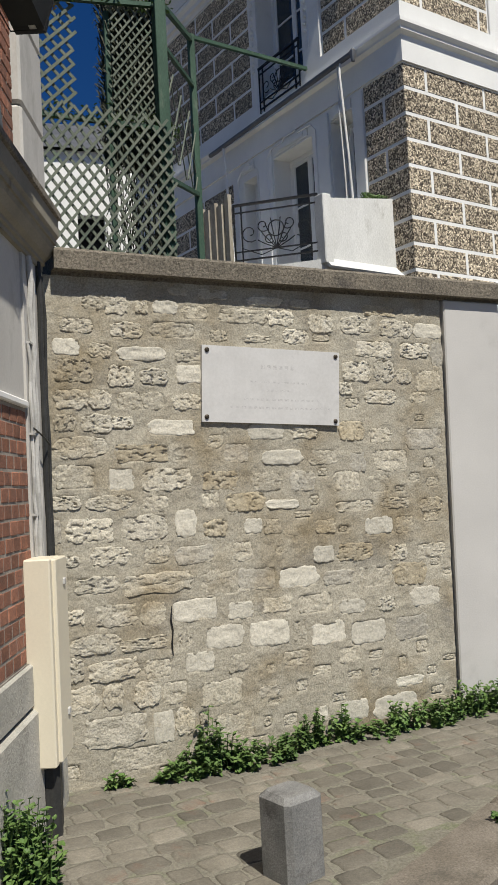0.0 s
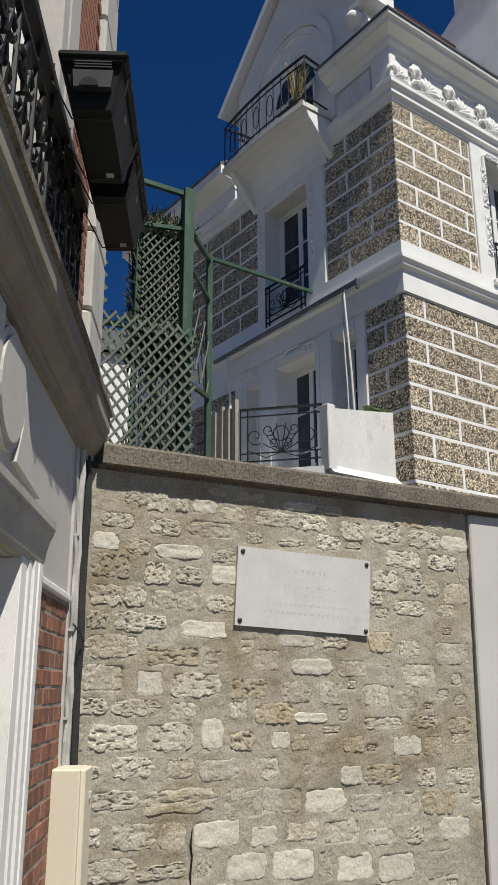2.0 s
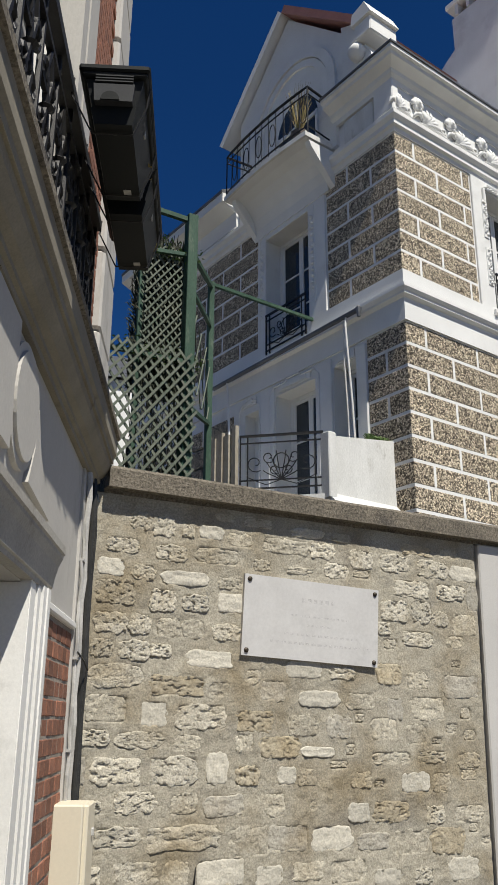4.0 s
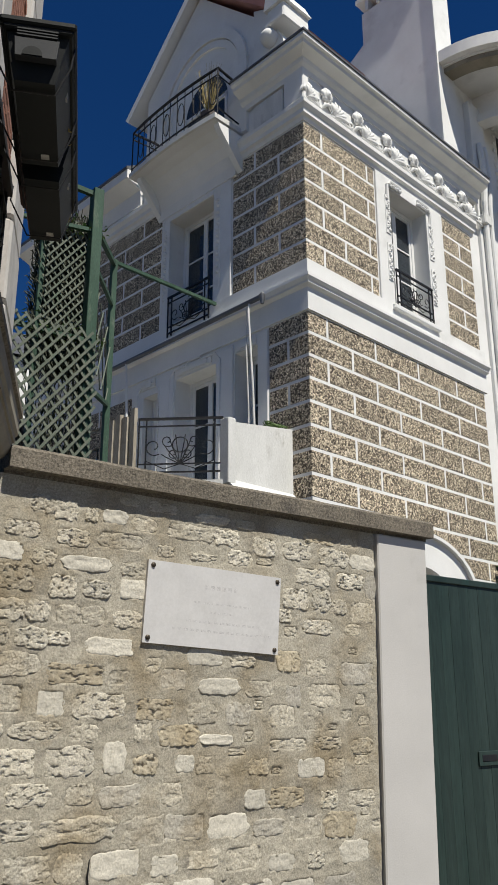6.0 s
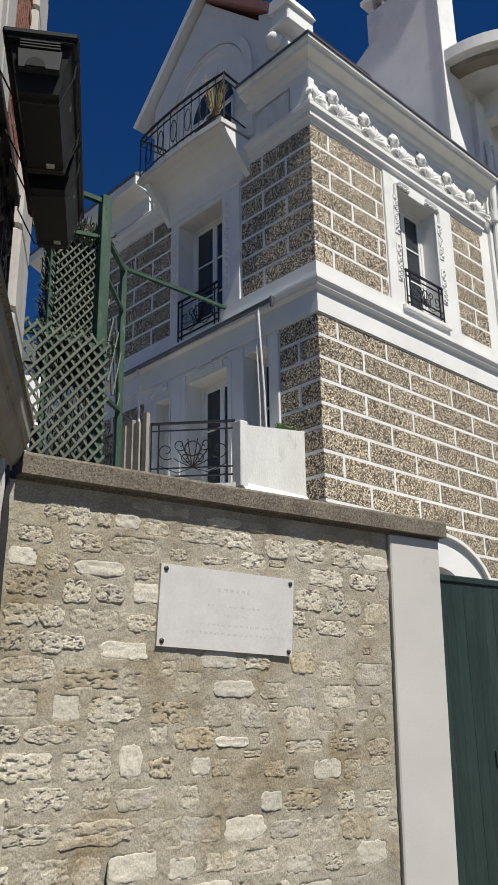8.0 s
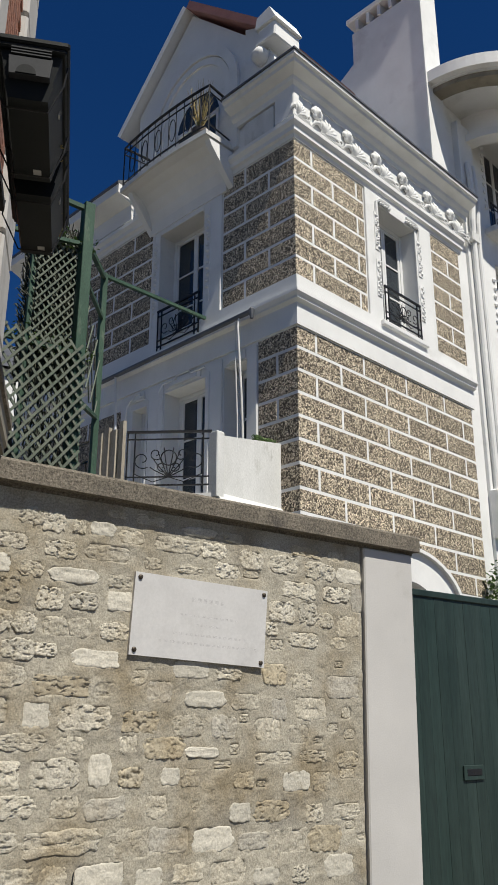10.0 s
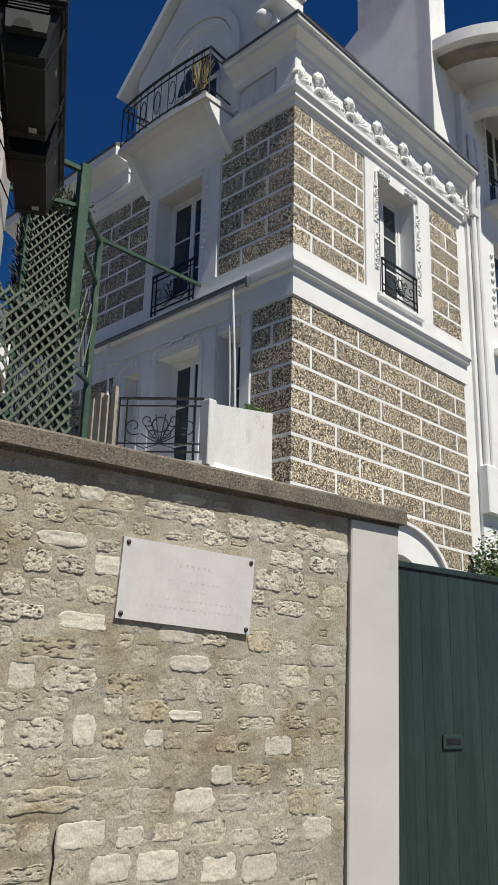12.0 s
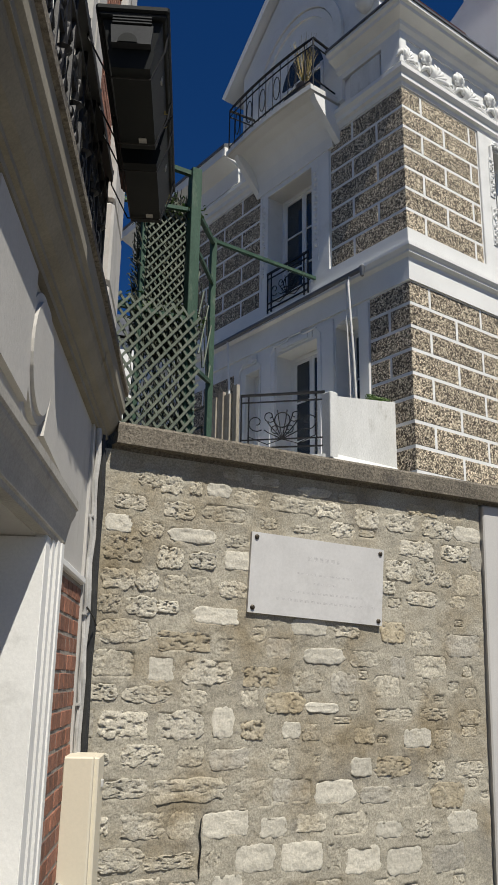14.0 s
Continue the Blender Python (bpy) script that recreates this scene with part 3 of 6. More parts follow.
def casement(name, x0, x1, z0, z1, y, m, label, leaves=2, bars=2):
    """A glazed window: frame, leaves with glazing bars, panes."""
    win = thing(name, m, label, "window", kind="structure")
    f = Mesh()
    t = 0.06
    for a, b, c, d in ((x0, x0 + t, z0, z1), (x1 - t, x1, z0, z1), (x0 + t, x1 - t, z1 - t, z1), (x0 + t, x1 - t, z0, z0 + t)):
        f.box(a, b, y, y + 0.06, c, d, b=0.006)
    part("window_frame", f, FRAME_WHITE, win)
    wl = (x1 - x0 - 2 * t) / leaves
    for k in range(leaves):
        a = x0 + t + k * wl
        f = Mesh()
        s = 0.05
        for p, q, c, d in ((a, a + s, z0 + t, z1 - t), (a + wl - s, a + wl, z0 + t, z1 - t), (a + s, a + wl - s, z1 - t - s, z1 - t), (a + s, a + wl - s, z0 + t, z0 + t + 0.14)):
            f.box(p, q, y + 0.012, y + 0.05, c, d, b=0.005)
        leaf = part("casement", f, FRAME_WHITE, win)
        h = (z1 - z0 - 2 * t - s - 0.14) / (bars + 1)
        for r in range(bars + 1):
            zz = z0 + t + 0.14 + r * h
            g = Mesh()
            g.box(a + s, a + wl - s, y + 0.03, y + 0.036, zz, zz + h - 0.025 * (r < bars))
            pane = part("pane", g, GLASS, leaf, "dark reflecting glass pane")
            pane.visible_shadow = False
            if r < bars:
                g = Mesh()
                g.box(a + s, a + wl - s, y + 0.016, y + 0.046, zz + h - 0.025, zz + h)
                part("glazing_bar", g, FRAME_WHITE, leaf)
    return win


# window of the sunny face
x0, x1, z0, z1 = WIN_R
w = Mesh()
for a, b, c, d in ((1.57, x0 + 0.002, ZT, ZM), (x1 - 0.002, 3.34, ZT, ZM), (x0, x1, z1, ZM)):
    w.box(a, b, -0.032, 0.004, c, d, b=0.008)
part("window_surround", w, WHITE, house)
for sg, xx in ((1, 1.82), (-1, 2.96)):
    o = Mesh()
    for za, zb in ((7.58, 8.20), (8.36, 9.02)):
        o.box(xx - 0.055, xx + 0.055, -0.045, -0.025, za, zb, b=0.006)
    for k in range(26):
        zz = 7.62 + k * 0.0535
        if 11 <= k <= 14:
            continue
        o.lathe([(0.001, -0.02), (0.022, -0.006), (0.028, 0.012), (0.016, 0.024), (0.001, 0.03)], 7,
                Matrix.Translation((xx + 0.026 * math.sin(k * 2.2), -0.04, zz)) @ pose(0, 0, 0, 90))
        o.lathe([(0.001, -0.02), (0.018, 0.0), (0.020, 0.016), (0.001, 0.03)], 6, Matrix.Translation((xx - 0.034 * math.cos(k * 1.7), -0.04, zz + 0.025)) @ pose(0, 0, 0, 90))
    part("carved_strip", o, WHITE, house, "carved foliage strip beside the window")["kind"] = "stuff"
    o = Mesh()
    o.tube([(xx, -0.04, 8.95), (xx, -0.05, 9.2), (xx + sg * 0.08, -0.05, 9.28), (xx + sg * 0.34, -0.05, 9.285)], 0.028, 6)
    for k in range(6):
        o.lathe([(0.001, -0.02), (0.03, -0.004), (0.034, 0.012), (0.001, 0.04)], 6, Matrix.Translation((xx + sg * (0.06 + k * 0.055), -0.045, 9.235 - 0.012 * (k % 2))) @ pose(0, 0, 0, 90))
    part("corner_scroll", o, WHITE, house)
s = Mesh()
s.box(1.80, 2.98, -0.10, 0.2, 7.12, 7.20, b=0.012)
part("window_sill", s, WHITE, house)
casement("window_1", x0, x1, z0 + 0.02, z1, 0.24, HOUSE, "white timber casement window with dark panes in a deep reveal")
railing("window_railing", x0 + 0.02, x1 - 0.02, 7.22, 7.80, -0.05, m=HOUSE, label="black wrought iron window guard with scrolls and fan", group="window guards")
# shaded face, upper floor
w = Mesh()
for a, b, c, d in ((1.42, 1.80, ZT, ZM), (2.84, 3.04, ZT, ZM), (1.80, 2.84, 9.05, ZM)):
    w.box(a, b, -0.035, 0.004, c, d, b=0.008)
part("window_surround", on_left(w), WHITE, house)
for xx in (1.70, 2.94):
    o = Mesh()
    for k in range(13):
        o.lathe([(0.001, -0.02), (0.03, -0.006), (0.036, 0.012), (0.02, 0.03), (0.001, 0.04)], 6, Matrix.Translation((xx + 0.012 * math.sin(k * 2.2), -0.034, 7.7 + k * 0.1)) @ pose(0, 0, 0, 90))
    part("carved_strip", on_left(o), WHITE, house)["kind"] = "stuff"
for a, b, za, zb in ((1.66, 2.98, 7.45, 9.24), (2.99, 3.52, 4.4, 6.42), (1.62, 2.74, 4.4, 6.47)):
    o = Mesh()
    o.tube([(a, -0.034, za), (a, -0.034, zb - 0.16), (a + 0.10, -0.034, zb - 0.05), (a + 0.34 * (b - a), -0.034, zb - 0.05), (a + 0.38 * (b - a), -0.034, zb), (b - 0.38 * (b - a), -0.034, zb),
            (b - 0.34 * (b - a), -0.034, zb - 0.05), (b - 0.10, -0.034, zb - 0.05), (b, -0.034, zb - 0.16), (b, -0.034, za)], 0.013, 6)
    part("frame_moulding", on_left(o), WHITE, house)
LW = HOUSE @ Matrix(((0, 1, 0, 0), (-1, 0, 0, 0), (0, 0, 1, 0), (0, 0, 0, 1)))
# in this frame x runs from far to near along the shaded face, so places take a minus sign
casement("window_2", -2.84, -1.80, 7.0, 9.05, 0.26, LW, "tall white casement window with dark panes on the shaded face")
casement("window_3", -2.63, -1.73, 4.2, 6.28, 0.28, LW, "white glazed door on the shaded ground floor")
casement("window_4", -1.35, -0.90, 4.2, 6.30, 0.26, LW, "narrow white glazed door in shade", leaves=1)
casement("window_5", -3.40, -3.00, 4.2, 6.20, 0.18, LW, "narrow white window in shade", leaves=1)
casement("window_6", -4.90, -4.30, 4.2, 6.0, 0.24, LW, "white window in shade", leaves=1)
railing("window_railing", -2.80, -1.84, 7.0, 7.66, -0.06, m=LW, label="black wrought iron window guard with scrolls on the shaded face", group="window guards")
# pillars and lintel panels of the shaded ground floor
for a, b in ((0.70, 0.89), (1.37, 1.71), (2.65, 2.98)):
    p = Mesh()
    p.box(a, b, -0.03, 0.004, 3.6, 6.44, b=0.010)
    part("pillar", on_left(p), WHITE, house)
for a, b in ((0.9, 1.33), (1.8, 2.6), (3.08, 3.5)):
    p = Mesh()
    p.box(a + 0.02, b - 0.02, -0.022, 0.004, 6.31, 6.45, b=0.008)
    p.box(a + 0.10, b - 0.10, -0.036, -0.018, 6.33, 6.41, b=0.006)
    part("lintel_panel", on_left(p), WHITE, house)

# frieze of roses and leaves under the cornice
f = Mesh()
f.box(0.0, RW, -0.03, 0.004, 9.69, 10.19)
part("frieze_band", f, WHITE, house)
rose = Mesh()
rose.lathe([(0.001, -0.03), (0.10, -0.02), (0.135, 0.02), (0.12, 0.06), (0.085, 0.055), (0.075, 0.085), (0.045, 0.08), (0.03, 0.105), (0.001, 0.11)], 12, pose(0, 0, 0, 90))
for k in range(6):
    a = k * math.tau / 6
    rose.lathe([(0.001, -0.03), (0.06, -0.01), (0.07, 0.03), (0.03, 0.06), (0.001, 0.06)], 7, Matrix.Translation((0.10 * math.cos(a), 0.0, 0.10 * math.sin(a))) @ pose(0, 0, 0, 90))
rose_data = rose.data("rose", WHITE, True)
leaf = Mesh()
for k in range(7):
    a, l = 0.12 + k * 0.20, 0.44 - 0.035 * k
    pts = [(0.07 + l * q * math.cos(a * (0.55 + 0.75 * q)), -0.012 - 0.045 * math.sin(q * 2.9), -0.19 + l * q * math.sin(a * (0.55 + 0.75 * q)) - 0.05 * q * q * (k > 4)) for q in (0, 0.2, 0.4, 0.6, 0.8, 1)]
    leaf.tube(pts, [0.012, 0.026, 0.032, 0.033, 0.024, 0.006], 6)
leaf.tube(spiral(0.52, -0.12, 0.075, 3.0, 9.0, -0.03, 0.2, 12), 0.022, 6)
leaf.tube([(-0.12, -0.02, -0.19), (-0.06, -0.04, -0.10), (0.02, -0.04, -0.07), (0.10, -0.02, -0.15)], [0.01, 0.035, 0.035, 0.01], 6)
leaf.tube([(0.02, -0.02, -0.21), (0.20, -0.035, -0.195), (0.45, -0.035, -0.20), (0.66, -0.02, -0.21)], [0.012, 0.025, 0.025, 0.012], 6)
leaf_data = leaf.data("leaf_scroll", WHITE, True)
for k in range(6):
    part("carved_rose", rose_data, None, house, m=Matrix.Translation((0.45 + k * 0.712, -0.05, 10.01)) @ Matrix.Diagonal((0.78, 0.7, 0.78, 1)))
    part("leaf_scroll", leaf_data, None, house, m=Matrix.Translation((0.47 + k * 0.712, -0.03, 9.93)) @ Matrix.Diagonal((1, 0.9, 1, 1)))
part("leaf_scroll", leaf_data, None, house, m=Matrix.Translation((-0.06, -0.03, 9.93)) @ Matrix.Diagonal((0.6, 1, 1, 1)))
p = Mesh()
p.box(-0.07, 0.06, -0.07, 0.30, 9.69, 10.20, b=0.015)
part("corner_block", p, WHITE, house)
p = Mesh()
p.box(0.35, 0.95, -0.035, 0.004, 9.72, 10.12, b=0.012)
part("relief_panel", on_left(p), WHITE_OLD, house)

# dormer gable over the shaded face
GA, GZ = 2.24, 13.20
g = Mesh()
gable = [(0.85, 10.1), (0.85, 11.72), (GA, GZ - 0.06), (3.60, 11.80), (3.60, 10.1)]
g.prism([(0.0, y, z) for y, z in gable], (0.30, 0, 0))
part("gable_wall", g, WHITE, house)
g = Mesh()
g.prism([(0.30, 0.85, 10.2), (0.30, 3.60, 10.2), (0.30, 3.60, 11.75), (0.30, GA, GZ - 0.1), (0.30, 0.85, 11.65)], (2.6, 0, 0))
part("dormer_body", g, WHITE, house)
for nm, y2, z2, mt in (("gable_roof", 3.96, 11.50, WHITE), ("gable_roof", 0.48, 11.55, RED_ROOF)):
    g = Mesh()
    d = Vector((0, y2 - GA, z2 - GZ)).normalized()
    n = Vector((0, -d.z, d.y)) if d.y > 0 else Vector((0, d.z, -d.y))
    a, b = Vector((-0.16, GA, GZ)), Vector((-0.16, y2, z2))
    g.prism([a, b, b + n * 0.12, a + n * 0.12 + Vector((0, 0, 0.02))], (2.2, 0, 0))
    part(nm, g, mt, house, "red roof slope of the dormer" if mt is RED_ROOF else "")
g = Mesh()
for r0, r1, o in ((0.90, 1.06, 0.06), (0.76, 0.88, 0.035)):
    ring = [(2.14 + r * math.cos(t), 11.12 + r * 1.0 * math.sin(t)) for r, ts in ((r1, range(0, 19)), (r0, range(18, -1, -1))) for t in [k * math.pi / 18 for k in ts]]
    for i in range(18):
        q = [ring[i], ring[i + 1], ring[36 - i], ring[37 - i]]
        g.prism([(-o, y, z) for y, z in q], (o + 0.004, 0, 0))
    g.prism([(-o, 2.14 - r1, 9.8), (-o, 2.14 - r0, 9.8), (-o, 2.14 - r0, 11.12), (-o, 2.14 - r1, 11.12)], (o + 0.004, 0, 0))
    g.prism([(-o, 2.14 + r0, 9.8), (-o, 2.14 + r1, 9.8), (-o, 2.14 + r1, 11.12), (-o, 2.14 + r0, 11.12)], (o + 0.004, 0, 0))
part("arch_moulding", g, WHITE, house)
g = Mesh()
g.prism([(-0.006, 2.04 + 0.5 * math.cos(k * math.pi / 14), 10.75 + 0.55 * math.sin(k * math.pi / 14)) for k in range(15)] + [(-0.006, 1.54, 9.86), (-0.006, 2.54, 9.86)], (0.03, 0, 0))
part("arched_window", g, GLASS, house, "dark arched dormer window")
g = Mesh()
for y in (1.53, 2.02, 2.49):
    g.box(-0.03, 0.0, y, y + 0.05, 9.86, 10.8 if y != 2.02 else 11.28)
g.box(-0.03, 0.0, 1.53, 2.55, 10.72, 10.78)
part("arched_window_frame", g, FRAME_WHITE, house)
# shoulder scroll, ball and finial beside the gable
g = Mesh()
g.lathe([(0.001, -0.14), (0.08, -0.12), (0.13, -0.05), (0.145, 0.0), (0.13, 0.05), (0.08, 0.12), (0.001, 0.14)], 14, Matrix.Translation((-0.12, 0.52, 11.05)))
part("ball_ornament", g, WHITE, house, smooth=True)
g = Mesh()
g.prism([(-0.06, 0.90, 10.5), (-0.06, 0.25, 10.5), (-0.06, 0.30, 10.95), (-0.06, 0.40, 11.15), (-0.06, 0.50, 11.45), (-0.06, 0.70, 11.75), (-0.06, 0.90, 11.85)], (0.4, 0, 0))
part("shoulder_scroll", g, WHITE, house)
g = Mesh()
g.box(-0.20, 0.4, 0.16, 0.56, 11.18, 11.26, b=0.02)
g.box(-0.16, 0.4, 0.19, 0.53, 11.24, 11.50, b=0.02)
g.prism([(-0.20, 0.14, 11.50), (-0.20, 0.56, 11.50), (-0.20, 0.52, 11.70), (-0.20, 0.26, 11.76)], (0.6, 0, 0))
part("gable_finial", g, WHITE, house)

# upper balcony, bowed, on a coved corbel
def bow(y, depth):
    u = (y - 1.18) / 2.07
    return depth * (0.94 + 0.38 * u * (1 - u))


ys = [1.18 + 2.07 * k / 12 for k in range(13)]
g = Mesh()
top = [(-bow(y, 0.62), y) for y in ys]
g.prism([(0.0, 1.18, 9.79)] + [(x, y, 9.79) for x, y in top] + [(0.0, 3.25, 9.79)], (0, 0, 0.08))
part("balcony_slab", g, WHITE_OLD, house, "stained balcony slab")
g = Mesh()
rings = []
for q in range(7):
    a = q / 6 * math.pi / 2
    k, zz = 0.08 + 0.86 * (1 - math.cos(a)), 9.14 + 0.65 * math.sin(a)
    rings.append([(0.02, 1.34 - 0.12 * k, zz)] + [(x * k, 1.34 + (y - 1.20) * (1.67 / 1.95) - 0.12 * k + 0.24 * k * (y - 1.2) / 1.95, zz) for x, y in top] + [(0.02, 3.01 + 0.12 * k, zz)])
n = len(rings[0])
g.add([p for r in rings for p in r], [(i * n + k, i * n + (k + 1) % n, (i + 1) * n + (k + 1) % n, (i + 1) * n + k) for i in range(6) for k in range(n)] + [tuple(range(n)), tuple(6 * n + k for k in range(n))])
part("balcony_corbel", g, WHITE, house, smooth=False)
for yy in (1.20, 3.05):
    g = Mesh()
    g.prism([(0.02, yy, 9.76), (-0.50, yy, 9.76), (-0.46, yy, 9.68), (-0.06, yy, 9.22), (0.02, yy, 9.14)], (0, 0.10, 0))
    part("balcony_bracket", g, WHITE, house)
br = thing("balcony_railing", HOUSE, "black wrought iron railing of the bowed upper balcony", "railing")
path = [(0.0, 1.24)] + [(x + 0.05, y) for x, y in top] + [(0.0, 3.19)]
for nm, zz, r in (("top_rail", 10.68, 0.022), ("middle_rail", 10.56, 0.012), ("bottom_rail", 9.98, 0.014)):
    b = Mesh()
    b.tube([(x, y, zz) for x, y in path], r, 6)
    part(nm, b, IRON, br)
for k, (x, y) in enumerate(path):
    b = Mesh()
    b.tube([(x, y, 9.86), (x, y, 10.68)], 0.011 if k in (1, 13) else 0.007, 5)
    part("baluster", b, IRON, br)
for k in range(1, len(path) - 2, 2):
    (xa, ya), (xb, yb) = path[k], path[k + 1]
    b = Mesh()
    cx, cy = (xa + xb) / 2, (ya + yb) / 2
    b.tube([(cx + (xb - xa) * 0.42 * math.cos(t), cy + (yb - ya) * 0.42 * math.cos(t), 10.27 + 0.20 * math.sin(t)) for t in [j * math.tau / 12 for j in range(12)]], 0.008, 5, True)
    part("oval_ring", b, IRON, br)
pot = thing("potted_plant", HOUSE @ pose(-0.42, 1.50, 9.87), "dry grassy plant in a pot on the upper balcony", "plant")
b = Mesh()
b.lathe([(0.09, 0), (0.13, 0.2), (0.135, 0.22), (0.11, 0.22), (0.10, 0.18), (0.001, 0.18)], 12)
part("pot", b, TERRACOTTA, pot)
b = Mesh()
rnd = random.Random(5)
for k in range(40):
    a, l = rnd.uniform(0, 6.3), rnd.uniform(0.35, 0.95)
    b.tube([(0, 0, 0.17), (0.10 * math.cos(a), 0.10 * math.sin(a), 0.17 + l * 0.6), (0.26 * math.cos(a) * rnd.uniform(.4, 1), 0.26 * math.sin(a) * rnd.uniform(.4, 1), 0.17 + l)], [0.006, 0.005, 0.002], 3)
part("stalk_tuft", b, DRY_LEAF, pot)["kind"] = "stuff"

# lower balcony with white parapet and iron rail
lb = thing("terrace_balcony", HOUSE, "white stained concrete balcony parapet beside the house corner", "balcony")
g = Mesh()
g.prism([(0.0, 0.30, 4.04), (-0.90, 0.51, 4.12), (-0.90, 0.51, 4.90), (0.0, 0.30, 4.95)], (0.03, 0.13, 0))
part("parapet", g, WHITE_OLD, lb)
g = Mesh()
g.prism([(0.0, 0.32, 4.06), (0.0, 0.20, 3.98), (0.0, 0.18, 4.00), (0.0, 0.30, 4.12)], (-0.92, 0.215, 0.08))
part("drip_lip", g, WHITE_OLD, lb, "sloping plaster lip under the parapet")
g = Mesh()
g.box(-0.955, -0.83, 0.44, 0.60, 4.12, 4.93, b=0.01)
part("corner_post", g, WHITE_OLD, lb)
g = Mesh()
g.prism([(0.0, 0.34, 4.06), (-0.93, 0.50, 4.06), (-1.66, 1.36, 4.06), (-0.9, 3.2, 4.10), (0.0, 3.6, 4.10)], (0, 0, 0.12))
part("slab", g, WHITE_OLD, lb)
sh = Mesh()
rnd = random.Random(3)
for k in range(60):
    x, z = rnd.uniform(-0.35, -0.02), rnd.uniform(0, 0.05)
    sh.tube([(x, 0.42, 4.93), (x + rnd.uniform(-.05, .05), 0.42 + rnd.uniform(-.05, .05), 4.96 + z), (x + rnd.uniform(-.08, .08), 0.42, 4.98 + z)], 0.006, 3)
mo = solid("moss", sh, GREEN_LEAF, "green moss tuft on the balcony parapet", "moss", m=HOUSE)
P0, P1 = Vector((-0.93, 0.56, 0)), Vector((-1.60, 1.33, 0))
dirv = (P1 - P0).normalized()
RAILM = HOUSE @ Matrix.Translation(P0) @ Matrix.Rotation(math.atan2(dirv.y, dirv.x), 4, "Z")
railing("terrace_railing", 0.0, (P1 - P0).length, 4.23, 4.95, 0.0, m=RAILM, label="black wrought iron terrace railing with fan scrolls above the wall")
fe = thing("fence", HOUSE, "weathered grey wooden fence boards beside the terrace", "fence")
for k in range(5):
    b = Mesh()
    q = P1 + Vector((-0.05 - 0.02 * k, 0.02 + 0.118 * k, 0))
    b.box(q.x, q.x + 0.05, q.y, q.y + (0.11 if k else 0.08), 2.4, 5.06 - 0.05 * (k % 2) - (0 if k else -0.04))
    part("board", b, OLD_WOOD, fe)

# gutter and white pipes on the shaded side
gt = thing("gutter", HOUSE, "white gutter with two thin downpipes under the belt course", "gutter")
b = Mesh()
b.tube([(-0.20, 0.62, 6.84), (-0.20, 4.0, 6.80)], 0.035, 8)
# the dark zinc colour also carries the shaded strip beneath the gutter
part("trough", b, ZINC, gt)
b = Mesh()
b.tube([(-0.20, 0.86, 6.82), (-0.24, 0.84, 6.66), (-0.22, 0.78, 5.6), (-0.20, 0.74, 4.3)], 0.016, 8)
part("downpipe", b, WHITE_OLD, gt)
b = Mesh()
b.tube([(-0.20, 0.92, 6.80), (-0.24, 0.88, 6.2), (-0.26, 0.82, 5.4), (-0.26, 0.80, 4.4)], 0.009, 6)
part("downpipe", b, WHITE_OLD, gt)
b = Mesh()
b.tube([(-0.20, 3.62, 6.78), (-0.20, 3.52, 5.6), (-0.20, 3.45, 4.4)], 0.020, 6)
part("downpipe", b, WHITE, gt)
b = Mesh()
b.lathe([(0.022, -0.06), (0.034, 0), (0.042, 0.07), (0.02, 0.10)], 10, Matrix.Translation((-0.2, 0.62, 6.79)))
part("rainwater_head", b, ZINC, gt)

# ---------------------------------------------------------------- party wall with chimney, and the neighbour to its side
pw = thing("chimney_wall", HOUSE, "tall pale rendered party wall with a row of chimney openings", "chimney")
g = Mesh()
g.box(3.74, 4.20, 0.06, 1.64, 9.0, 14.95)
g.prism([(3.74, 1.64, 9.0), (3.74, 1.64, 14.2), (3.74, 2.9, 13.4), (3.74, WING, 12.4), (3.74, WING, 9.0)], (0.46, 0, 0))
part("wall", g, LILAC, pw)
g = Mesh()
g.box(3.72, 4.26, 0.02, 0.055, 9.0, 15.4)
part("lit_edge", g, WHITE, pw)
g = Mesh()
g.box(3.66, 4.28, -0.0, 1.74, 15.20, 15.32, b=0.02)
part("cap", g, LILAC, pw)
for k in range(6):
    g = Mesh()
    g.box(3.70, 4.24, 0.10 + k * 0.27, 0.17 + k * 0.27, 14.95, 15.20)
    part("brick_pier", g, LILAC, pw)
g = Mesh()
g.box(3.85, 4.15, 0.1, 1.6, 14.95, 15.1)
part("flue", g, TERRACOTTA, pw)

